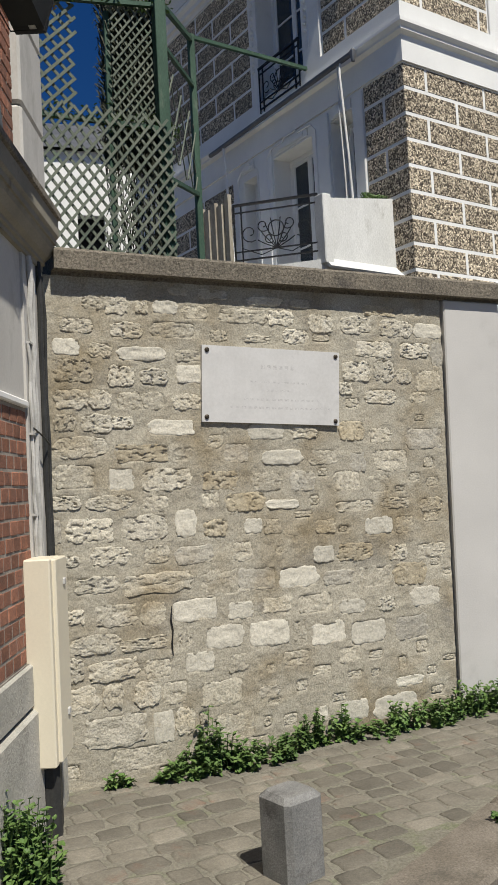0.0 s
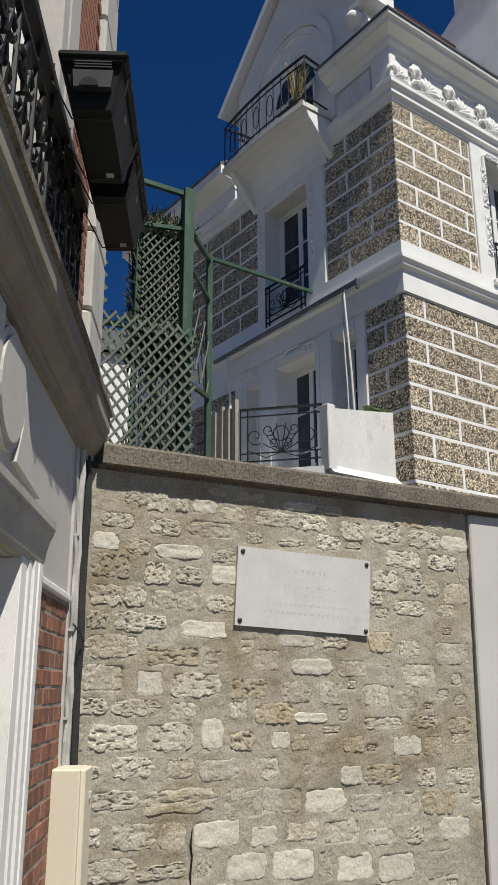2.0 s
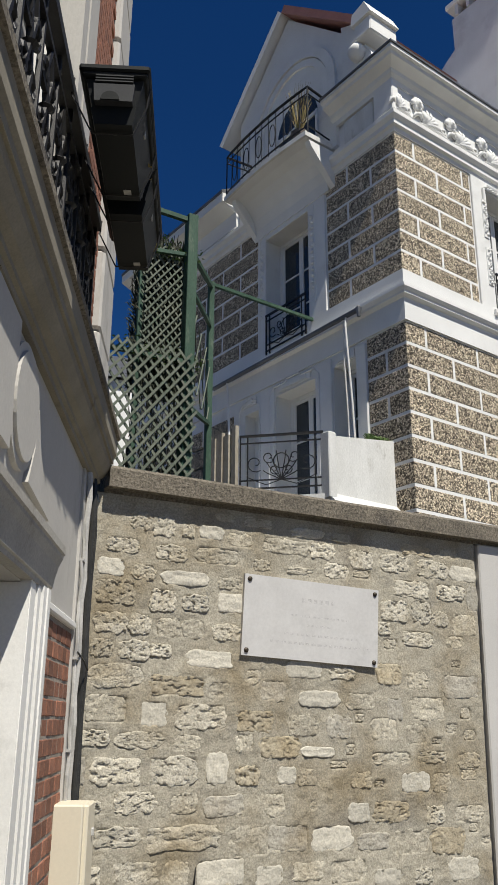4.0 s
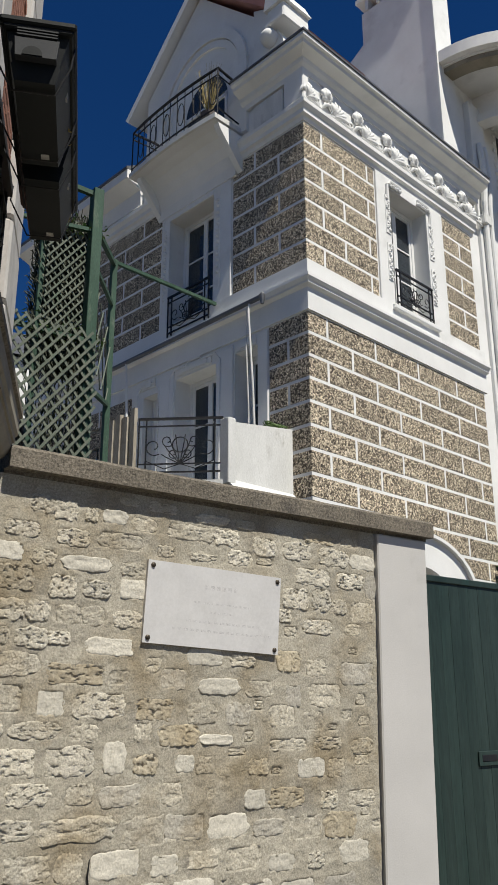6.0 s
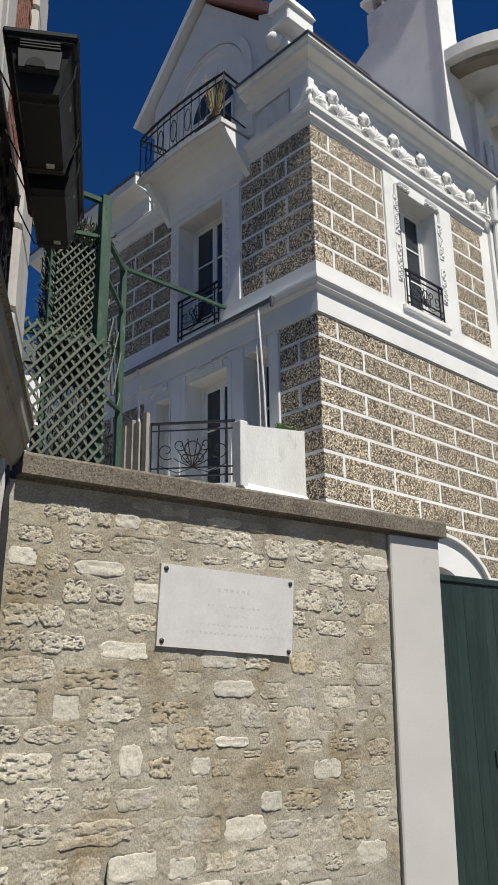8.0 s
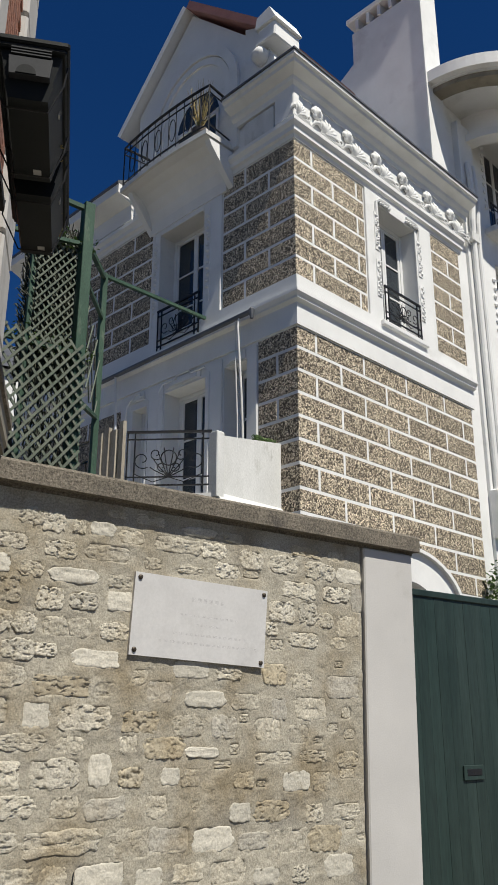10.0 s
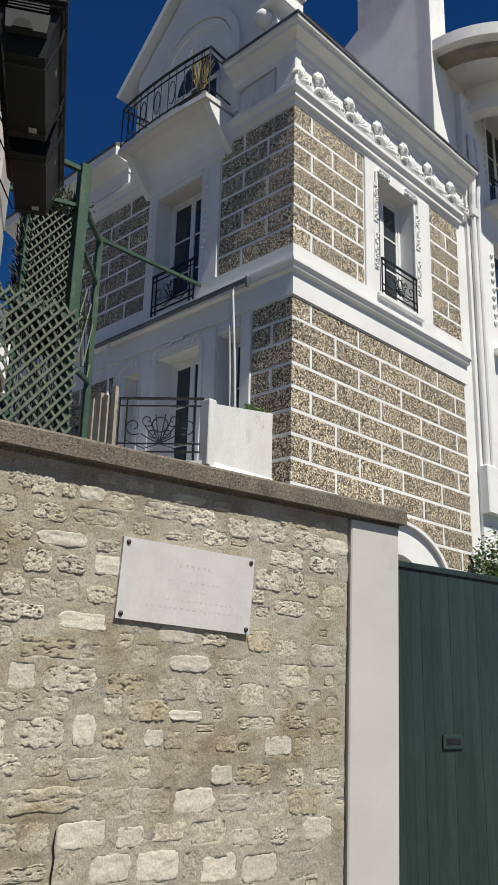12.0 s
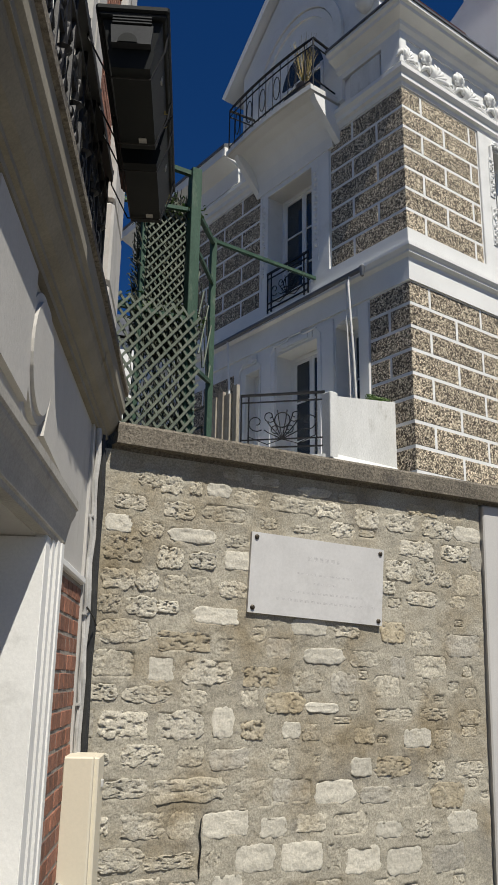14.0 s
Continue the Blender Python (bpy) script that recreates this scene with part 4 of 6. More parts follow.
nb = thing("neighbour_house", HOUSE, "white rendered neighbouring house with arched hood and grooved pilaster", "house")
g = Mesh()
wall_sheet(g, 4.30, 10.5, 0.1, 12.70, 0.10, 0.45, [(5.80, 7.20, 10.55, 12.75), (5.80, 7.20, 7.6, 9.85), (5.8, 7.2, 4.4, 6.8)])
part("wall", g, WHITE, nb)
g = Mesh()
g.box(4.30, 10.5, 2.2, 2.3, 0.1, 12.9)
g.box(4.30, 10.5, 0.45, 2.2, 9.95, 10.15)
part("inner_floors", g, DARK_IN, nb)
def round_ring(cx, cy, r0, r1, z0, z1, n=36):
    """A ring standing out of the wall, round in plan."""
    me = Mesh()
    vs, fs = [], []
    for k in range(n + 1):
        t = 0.75 * math.pi + k * 1.4 * math.pi / n
        for r, z in ((r0, z0), (r1, z0), (r1, z1), (r0, z1)):
            vs.append((cx + r * math.cos(t), cy + r * math.sin(t), z))
    for k in range(n):
        fs += [(k * 4 + q, k * 4 + (q + 1) % 4, k * 4 + 4 + (q + 1) % 4, k * 4 + 4 + q) for q in range(4)]
    fs += [(0, 1, 2, 3), (n * 4, n * 4 + 1, n * 4 + 2, n * 4 + 3)]
    return me.add(vs, fs)


# canopy_soffit reuses the dark brown cornice tone; the other rings are white or pale
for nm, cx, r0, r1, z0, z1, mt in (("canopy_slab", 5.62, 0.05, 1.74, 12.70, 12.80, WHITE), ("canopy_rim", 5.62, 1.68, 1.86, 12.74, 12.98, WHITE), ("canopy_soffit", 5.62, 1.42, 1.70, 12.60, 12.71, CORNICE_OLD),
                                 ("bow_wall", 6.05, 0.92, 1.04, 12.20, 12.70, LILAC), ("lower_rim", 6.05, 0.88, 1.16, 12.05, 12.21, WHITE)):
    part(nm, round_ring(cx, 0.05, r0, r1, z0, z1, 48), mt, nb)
g = Mesh()
for a, b, y in ((4.32, 4.62, 0.04), (4.62, 5.12, -0.02)):
    g.box(a, b, y, 0.12, 0.1, 12.4 if a > 4.5 else 10.2, b=0.01)
part("pilaster", g, WHITE, nb)
for x, r in ((4.74, 0.055), (4.92, 0.05)):
    g = Mesh()
    g.tube([(x, -0.07, 5.2), (x, -0.07, 9.7), (x - 0.03, -0.10, 10.2), (x + 0.03, -0.12, 10.8), (x + 0.06, -0.06, 11.5)], r, 10)
    part("downpipe", g, WHITE, nb)
g = Mesh()
g.box(4.60, 5.14, -0.16, 0.0, 4.4, 5.2, b=0.02)
part("pilaster_base", g, WHITE, nb)
g = Mesh()
g.box(4.62, 4.85, -0.14, 0.0, 9.75, 9.95, b=0.02)
part("pipe_collar", g, WHITE_OLD, nb)
for z0, z1, k in ((10.55, 12.75, 7), (7.6, 9.85, 8), (4.4, 6.8, 9)):
    casement(f"window_{k}", 5.80, 7.20, z0, z1, 0.28, HOUSE, "white casement window of the neighbouring house")
    g = Mesh()
    g.box(5.55, 7.45, -0.14, 0.12, z0 - 0.16, z0 - 0.02, b=0.02)
    part("window_sill", g, WHITE, nb)
    g = Mesh()
    for q in range(9):
        g.lathe([(0.001, -0.02), (0.05, -0.006), (0.055, 0.012), (0.001, 0.04)], 6, Matrix.Translation((5.68 + 0.02 * math.sin(q * 2), 0.09, z0 + 0.5 + q * 0.17)) @ pose(0, 0, 0, 90))
    part("carved_strip", g, WHITE, nb)["kind"] = "stuff"
railing("window_railing", 5.82, 7.18, 10.55, 11.2, 0.06, m=HOUSE, label="black wrought iron window guard of the neighbouring house", group="window guards")

# white arched hood over the entrance beyond the gate
eh = thing("entrance_hood", HOUSE, "white curved plaster hood over the entrance behind the gate", "canopy")
for nm, r0, r1, ya in (("hood", 0.52, 1.06, -0.34), ("hood_rim", 1.06, 1.12, -0.40)):
    g = Mesh()
    loop = [(r0, ya), (r1, ya), (r1, 0.0), (r0, 0.0)]
    g.add([(1.72 + r * 1.10 * math.cos(k * math.pi / 20), y, 2.98 + r * math.sin(k * math.pi / 20) * 0.74) for k in range(21) for r, y in loop],
          [(k * 4 + i, k * 4 + (i + 1) % 4, k * 4 + 4 + (i + 1) % 4, k * 4 + 4 + i) for k in range(20) for i in range(4)] + [(0, 1, 2, 3), (80, 81, 82, 83)])
    part(nm, g, WHITE, eh)
g = Mesh()
g.prism([(1.72 + 0.95 * math.cos(k * math.pi / 12), -0.03, 2.98 + 0.63 * math.sin(k * math.pi / 12)) for k in range(13)], (0, 0.06, 0))
part("fanlight", g, GLASS, eh)

# far white building behind the trellis
fb = thing("far_building", pose(3.2, 17.0, 0, 0, 0, -12), "white far apartment building behind the trellis", "building")
g = Mesh()
wall_sheet(g, -3.0, 3.4, 0.1, 10.6, 0, 0.3, [(-2.2 + 1.5 * k, -1.5 + 1.5 * k, z, z + 1.5) for k in range(4) for z in (4.6, 7.4)])
part("wall", g, WHITE, fb)
g = Mesh()
g.prism([(-3.2, -0.2, 10.6), (3.6, -0.2, 10.6), (3.6, 1.6, 12.0), (-3.2, 1.6, 12.0)], (0, 0.1, 0.06))
part("roof", g, ZINC, fb)
g = Mesh()
g.box(-3.0, 3.4, 1.4, 1.5, 0.1, 11.8)
part("rear_wall", g, DARK_IN, fb)

# ---------------------------------------------------------------- trellis in the raised garden
tr = thing("trellis", Matrix.Identity(4), "tall green wooden garden trellis with diagonal weathered slats", "trellis")
Q1, Q2, Q3 = (2.10, 4.76), (1.13, 3.30), (0.64, 3.42)
for (x, y), top, wd, nm in ((Q1, 6.98, 0.035, "post"), (Q2, 6.78, 0.055, "post"), (Q3, 6.20, 0.025, "post"), ((-0.42, 3.40), 5.6, 0.03, "post")):
    b = Mesh()
    b.box(x - wd, x + wd, y - wd, y + wd, 2.28, top, b=0.005)
    part(nm, b, TRELLIS, tr)


def bar(p, q, r, name="rail", mt=TRELLIS, parent=tr):
    p, q = Vector(p), Vector(q)
    d = q - p
    b = Mesh()
    b.box(0, d.length, -r, r, -r, r)
    m = Matrix.Translation(p) @ d.to_track_quat("X", "Z").to_matrix().to_4x4()
    return part(name, b, mt, parent, m=m)


bar((*Q2, 6.72), (-0.5, 3.45, 6.86), 0.025)
bar((*Q2, 6.30), (-0.3, 3.40, 6.16), 0.02)
bar((*Q2, 6.36), (*Q1, 6.92), 0.025)
bar((*Q2, 5.95), (*Q1, 6.36), 0.02)
bar((*Q2, 4.62), (*Q1, 5.06), 0.022)
bar((*Q1, 6.95), (4.20, 5.36, 7.20), 0.022)
bar((-0.42, 3.38, 5.08), (*Q2, 5.08), 0.02)


def slats(x0, x1, z0, z1, step, y, wdt, mt, slope=1.0, origin=Matrix.Identity(4)):
    """Two layers of slanting slats cut to an oblong."""
    for sg in (1, -1):
        lo = -(z1 - z0) / slope
        k = x0 + lo
        while k < x1 - lo:
            pts = []
            for z in (z0, z1):
                x = k + (z - z0) / slope if sg > 0 else k - (z - z0) / slope + 0.0
                pts.append((x, z))
            (xa, za), (xb, zb) = pts
            if xa > xb:
                xa, za, xb, zb = xb, zb, xa, za
            if xb > x0 and xa < x1:
                t0, t1 = max(0, (x0 - xa) / (xb - xa)), min(1, (x1 - xa) / (xb - xa))
                if t1 - t0 > 0.03:
                    j = RND.uniform(-0.006, 0.006)
                    e = RND.uniform(0.0, 0.06) if max(za, zb) == z1 else 0
                    a = Vector((xa + (xb - xa) * t0, y - sg * 0.008, za + (zb - za) * t0 + j))
                    c = Vector((xa + (xb - xa) * t1, y - sg * 0.008, za + (zb - za) * t1 + j))
                    up = (c - a).normalized() * e
                    if c.z > a.z:
                        c = c + up
                    else:
                        a = a - up
                    d = c - a
                    b = Mesh()
                    b.box(0, d.length, -0.006, 0.006, -wdt, wdt)
                    part("slat", b, mt, tr, m=origin @ Matrix.Translation(a) @ d.to_track_quat("X", "Z").to_matrix().to_4x4())
            k += step


RND = random.Random(11)
slats(-0.45, 1.17, 2.9, 5.12, 0.112, 3.215, 0.0125, LATTICE, 1.25)
side = Vector((Q1[0] - Q2[0], Q1[1] - Q2[1], 0))
SIDE = Matrix.Translation((*Q2, 0)) @ Matrix.Rotation(math.atan2(side.y, side.x), 4, "Z")
slats(0.1, side.length - 0.05, 5.0, 5.85, 0.42, 0.0, 0.009, LATTICE, 1.25, SIDE)
slats(0.1, side.length * 0.5, 2.7, 3.3, 0.34, 0.0, 0.009, LATTICE, 1.25, SIDE)
slats(0.66, 1.08, 5.1, 6.32, 0.085, 3.36, 0.009, LATTICE, 1.3)
slats(-0.15, 0.30, 5.2, 6.7, 0.14, 3.40, 0.014, LATTICE, 1.0)

# dead ivy and stalks caught in the tower of the trellis
iv = Mesh()
rnd = random.Random(21)
for k in range(3200):
    x, z = rnd.uniform(0.64, 1.12), rnd.uniform(4.7, 6.4)
    y = 3.40 + rnd.uniform(0.0, 0.25)
    a = rnd.uniform(0, 3.14)
    iv.tube([(x, y, z), (x + 0.08 * math.cos(a), y + rnd.uniform(-.03, .03), z + 0.10 * math.sin(a) + 0.05), (x + 0.10 * math.cos(a), y, z + 0.22 * math.sin(a))], [0.006, 0.007, 0.003], 3)
for k in range(650):
    x, z = 0.62 + 0.50 * rnd.random() ** 0.8, rnd.uniform(2.9, 5.0)
    y = 3.30 + rnd.uniform(0.0, 0.35)
    a = rnd.uniform(0.6, 2.4)
    iv.tube([(x, y, z), (x + 0.08 * math.cos(a), y + rnd.uniform(-.03, .03), z + 0.14), (x + 0.13 * math.cos(a), y, z + 0.30 * math.sin(a))], [0.005, 0.006, 0.002], 3)
DEAD = mat("dead_ivy", (0.035, 0.045, 0.03), (0.06, 0.06, 0.04), 9, 0.85, 0.0, grain=0.3)
ivy = solid("dead_ivy", iv, DEAD, "dark dead ivy tangle inside the trellis tower", "ivy", kind="stuff")
lv = Mesh()


def leaf_at(me, c, a, l, wd, tilt):
    t = Vector((math.cos(a) * math.cos(tilt), math.sin(a) * math.cos(tilt), math.sin(tilt)))
    s = t.cross(Vector((0, 0, 1)))
    s = s.normalized() if s.length > 0.01 else Vector((1, 0, 0))
    n = s.cross(t)
    c = Vector(c)
    me.add([c, c + t * l * 0.35 + s * wd + n * wd * 0.3, c + t * l * 0.75 + s * wd * 0.7, c + t * l - n * wd * 0.3, c + t * l * 0.75 - s * wd * 0.7, c + t * l * 0.35 - s * wd + n * wd * 0.3, c + t * l * 0.5 - n * wd * 0.25],
           [(0, 1, 6), (1, 2, 6), (2, 3, 6), (3, 4, 6), (4, 5, 6), (5, 0, 6)])


for k in range(420):
    x = rnd.uniform(-0.4, 1.3)
    z = 5.10 + rnd.gauss(0, 0.05) if k % 3 else 6.25 + rnd.gauss(0, 0.07) + 0.05 * x
    leaf_at(lv, (x, 3.33 + rnd.uniform(-.06, .06), z), rnd.uniform(0, 6.3), rnd.uniform(0.03, 0.07), 0.012, rnd.uniform(-.6, .9))
solid("climbing_plant", lv, GREEN_LEAF, "sparse green climbing plant along the trellis rails", "plant", kind="stuff")

# shrub in a pot beyond the gate
sh = thing("shrub", HOUSE @ pose(4.55, -0.5, 3.1), "leafy green shrub growing above the gate", "shrub")
b = Mesh()
b.tube([(0, 0, -2.9), (0.03, 0.02, -1.0), (0, 0, 0.1), (0.12, 0.05, 0.6)], [0.06, 0.05, 0.04, 0.015], 7)
for k in range(7):
    a = k * 0.9
    b.tube([(0, 0, 0.0), (0.25 * math.cos(a), 0.25 * math.sin(a), 0.3), (0.5 * math.cos(a), 0.5 * math.sin(a), 0.45 + 0.1 * math.sin(k))], [0.025, 0.015, 0.006], 5)
part("trunk", b, OLD_WOOD, sh)
b = Mesh()
for k in range(2600):
    a, r = rnd.uniform(0, 6.3), rnd.uniform(0.15, 0.85) ** 0.7
    z = 0.30 + rnd.gauss(0, 0.26) + 0.12 * math.sin(a * 3)
    rr = 0.72 * r * math.sqrt(max(0.05, 1 - ((z - 0.3) / 0.8) ** 2))
    leaf_at(b, (rr * math.cos(a), rr * math.sin(a), z), rnd.uniform(0, 6.3), rnd.uniform(0.05, 0.10), 0.022, rnd.uniform(-.5, 1.1))
part("crown", b, GREEN_LEAF, sh)["kind"] = "stuff"

# ---------------------------------------------------------------- street building beside the wall
sb = thing("street_building", STREET, "white painted street building with brick panel and stone cornice", "building", kind="structure")
WIN_S = (1.38, 2.14, 0.93, 2.05)
w = Mesh()
wall_sheet(w, -0.06, 7.0, 0.0, 2.72, -0.4, 0.0, [WIN_S])
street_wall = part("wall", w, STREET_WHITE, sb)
w = Mesh()
wall_sheet(w, -0.06, 7.0, 2.95, 6.6, -0.4, -0.04, [(1.45, 2.5, 3.0, 5.2), (3.6, 4.6, 3.0, 5.2)])
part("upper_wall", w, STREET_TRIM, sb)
w = Mesh()
w.box(-0.06, 7.0, -3.0, -2.9, 0.0, 6.6)
w.box(-0.06, 7.0, -2.9, -0.4, 2.75, 2.9)
w.box(-0.06, 7.0, -3.0, 0.0, 6.6, 6.75)
w.box(-0.06, 0.04, -2.9, -0.4, 0, 6.6)
w.box(6.9, 7.0, -2.9, -0.4, 0, 6.6)
part("inner_shell", w, DARK_IN, sb)
w = Mesh()
prof = [(-0.06, 2.70), (0.022, 2.70), (0.022, 2.722), (0.034, 2.727), (0.034, 2.745), (0.055, 2.76), (0.078, 2.795), (0.082, 2.822), (0.092, 2.822), (0.092, 2.850), (0.104, 2.862), (0.104, 2.94), (-0.06, 2.96)]
w.prism([(0.02, y, z) for y, z in prof], (6.9, 0, 0))
part("cornice", w, CORNICE_OLD, sb, "dusty grey-brown moulded stone cornice")

# ---------------------------------------------------------------- street building: window, mouldings, bricks
x0, x1, z0, z1 = WIN_S
w = Mesh()
steps = [(0.0, 0.030), (0.07, 0.018), (0.09, 0.034), (0.13, 0.020), (0.15, 0.040), (0.20, 0.045), (0.24, 0.04)]
for (a, o), (b, _) in zip(steps, steps[1:] + [(0.275, 0)]):
    w.box(x0 - b, x0 - a, -0.004, o, z0, z1 + 0.01)
    w.box(x1 + a, x1 + b, -0.004, o, z0, z1 + 0.01)
part("window_architrave", w, STREET_TRIM, sb)
# thin jamb linings that carry the lighter trim tone
w = Mesh()
for xa, xb in ((x0 - 0.003, x0 + 0.004), (x1 - 0.004, x1 + 0.003)):
    w.box(xa, xb, -0.20, 0.027, z0, z1 - 0.004)
part("window_reveal", w, STREET_TRIM, sb)
w = Mesh()
hood = [(-0.02, z1 + 0.004), (0.034, z1 + 0.004), (0.036, z1 + 0.018), (0.042, z1 + 0.022), (0.046, z1 + 0.05), (0.056, z1 + 0.09), (0.068, z1 + 0.115), (0.069, z1 + 0.125), (0.075, z1 + 0.13), (0.075, z1 + 0.155), (0.0, z1 + 0.17), (-0.02, z1 + 0.17)]
w.prism([(x0 - 0.28, y, z) for y, z in hood], (x1 - x0 + 0.56, 0, 0))
part("window_hood", w, DUSTY, sb, "dusty coved window hood")
XC = 1.63
for sg in (-1, 1):
    w = Mesh()
    q = [(XC - 0.13, 2.315), (XC - 0.50, 2.285), (XC - 0.38, 2.37), (XC - 0.28, 2.45), (XC - 0.20, 2.56), (XC - 0.19, 2.44)] if sg < 0 else [(XC + 0.13, 2.33), (XC + 0.58, 2.345), (XC + 0.58, 2.695), (XC + 0.13, 2.695)]
    w.prism([(x, -0.004, z) for x, z in q], (0, 0.022, 0))
    part("pediment_wing", w, STREET_WHITE, sb)
w = Mesh()
MC = (1.62, 2.50)
ring = [(MC[0] + 0.180 * math.cos(k * math.tau / 28), MC[1] + 0.182 * math.sin(k * math.tau / 28)) for k in range(28)]
w.prism([(x, -0.004, z) for x, z in ring], (0, 0.020, 0))
w.prism([(MC[0] + (x - MC[0]) * 0.84, 0.012, MC[1] + (z - MC[1]) * 0.86) for x, z in ring], (0, 0.014, 0))
part("medallion", w, STREET_WHITE, sb, "plain oval plaster medallion")
w = Mesh()
w.box(x0 - 0.285, x1 + 0.285, -0.01, 0.06, z0 - 0.06, z0, b=0.01)
part("window_sill", w, PLINTH, sb)
w = Mesh()
w.box(0.0, x0 - 0.29, -0.004, 0.03, 0.78, 0.955, b=0.01)
w.box(0.0, 6.9, -0.004, 0.045, 0.1, 0.77, b=0.012)
part("plinth", w, PLINTH, sb, "stained white stone plinth")
w = Mesh()
w.box(0.37, x0 - 0.28, -0.004, 0.022, 2.015, 2.045, b=0.006)
part("band", w, STREET_TRIM, sb)
w = Mesh()
w.box(0.0, 0.36, -0.004, 0.012, 0.955, 2.70)
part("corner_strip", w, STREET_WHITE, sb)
# folding metal shutters standing in the reveal
for k in range(3):
    xa, xb = x0 + 0.02 + k * 0.16, x0 + 0.02 + k * 0.16 + 0.15
    sh_ = thing("shutter", STREET, "grey painted folding metal shutter leaf with pierced upper panel", "shutter", "shutters in the window")
    b = Mesh()
    y = -0.165 - 0.012 * (k % 2)
    b.box(xa, xb, y, y + 0.012, z0 + 0.02, z0 + 0.55)
    b.box(xa, xa + 0.02, y, y + 0.016, z0 + 0.55, z1 - 0.002)
    b.box(xb - 0.02, xb, y, y + 0.016, z0 + 0.55, z1 - 0.002)
    b.box(xa, xb, y, y + 0.016, z1 - 0.05, z1 - 0.002)
    part("leaf", b, PIER, sh_)
    for r in range(9):
        b = Mesh()
        zz = z0 + 0.57 + r * 0.06
        b.box(xa + 0.02, xb - 0.02, y + 0.002, y + 0.010, zz, zz + 0.022)
        b.box(xa + 0.06, xa + 0.085, y + 0.002, y + 0.010, zz + 0.022, zz + 0.06)
        part("grille_bar", b, SHUTTER, sh_)
    b = Mesh()
    b.tube([(xa + 0.03, y + 0.02, z0 + 0.42), (xa + 0.03, y + 0.05, z0 + 0.40), (xa + 0.03, y + 0.03, z0 + 0.32)], 0.007, 5)
    part("hook", b, PIPE_GREY, sh_)
b = Mesh()
b.box(x0 + 0.5, x1, -0.20, -0.18, z0, z1)
part("closed_shutter", b, PIER, sb)

# cornice drip moulding and a balcony floor line
w = Mesh()
w.prism([(0.02, 0.09, 2.935), (0.02, 0.118, 2.945), (0.02, 0.118, 2.975), (0.02, -0.06, 2.985), (0.02, -0.06, 2.955)], (6.9, 0, 0))
part("balcony_edge", w, COPING, sb)
# upper storey: quoin strip, brick panel, window with shutters
for k in range(9):
    w = Mesh()
    w.box(-0.07, 0.34, -0.06, 0.03, 2.96 + k * 0.42, 2.96 + k * 0.42 + 0.41, b=0.012)
    part("quoin", w, STREET_WHITE, sb)
w = Mesh()
for a, b, o in ((1.06, 1.12, 0.03), (1.12, 1.30, 0.045), (1.30, 1.36, 0.02), (1.36, 1.45, 0.05)):
    w.box(a, b, -0.06, o, 2.98, 6.0)
part("upper_architrave", w, STREET_WHITE, sb)
w = Mesh()
w.box(2.5, 2.9, -0.06, 0.05, 2.98, 6.0)
part("upper_architrave", w, STREET_WHITE, sb)
us = thing("louvred_shutter", STREET, "open grey louvred shutter behind the balcony", "shutter")
b = Mesh()
b.box(2.40, 2.44, -0.02, 0.02, 3.0, 5.2)
b.box(1.98, 2.02, -0.02, 0.02, 3.0, 5.2)
b.box(2.02, 2.40, -0.02, 0.02, 3.0, 3.1)
part("frame", b, PIPE_GREY, us)
for k in range(24):
    b = Mesh()
    b.box(2.02, 2.40, -0.015, 0.015, 3.12 + k * 0.08, 3.12 + k * 0.08 + 0.055)
    part("slat", b, PIPE_GREY, us)
w = Mesh()
w.box(0.345, 1.06, -0.06, -0.012, 2.96, 6.4)
part("brick_bed", w, BRICK_JOINT, sb)
w = Mesh()
w.box(0.365, x0 - 0.277, -0.05, 0.0025, 0.955, 2.015)
part("brick_bed", w, BRICK_JOINT, sb)


def brick_data(l, h, d):
    b = Mesh()
    b.box(0, l, -0.05, d, 0, h, b=0.004)
    return b.data("brick", BRICK)


BR = {}


def bricks(xa, xb, za, zb, y, pitch=0.0535, lng=0.108):
    r, z = 0, za
    while z + pitch <= zb + 0.004:
        x = xa - (lng * 0.5 if r % 2 else 0) - RNB.uniform(0, 0.02)
        while x < xb - 0.004:
            u, v = max(x, xa), min(x + lng, xb)
            if v - u > 0.02:
                key = round((v - u - 0.008) / 0.004) * 0.004
                if key not in BR:
                    BR[key] = brick_data(key, pitch - 0.008, 0.005)
                part("brick", BR[key], None, sb, m=Matrix.Translation((u + 0.004, y + RNB.uniform(-0.002, 0.002), z + 0.004)))
            x += lng
        r += 1
        z += pitch


wp = thing("weathered_board", STREET @ pose(0.62, 0.0, 2.99), "blue-grey weathered board leaning on the brick panel", "board")
b = Mesh()
b.prism([(0, 0.02, 0), (0.24, 0.02, 0), (0.22, 0.004, 0.36), (0.06, 0.004, 0.40)], (0, 0.014, 0))
part("panel", b, ZINC, wp)

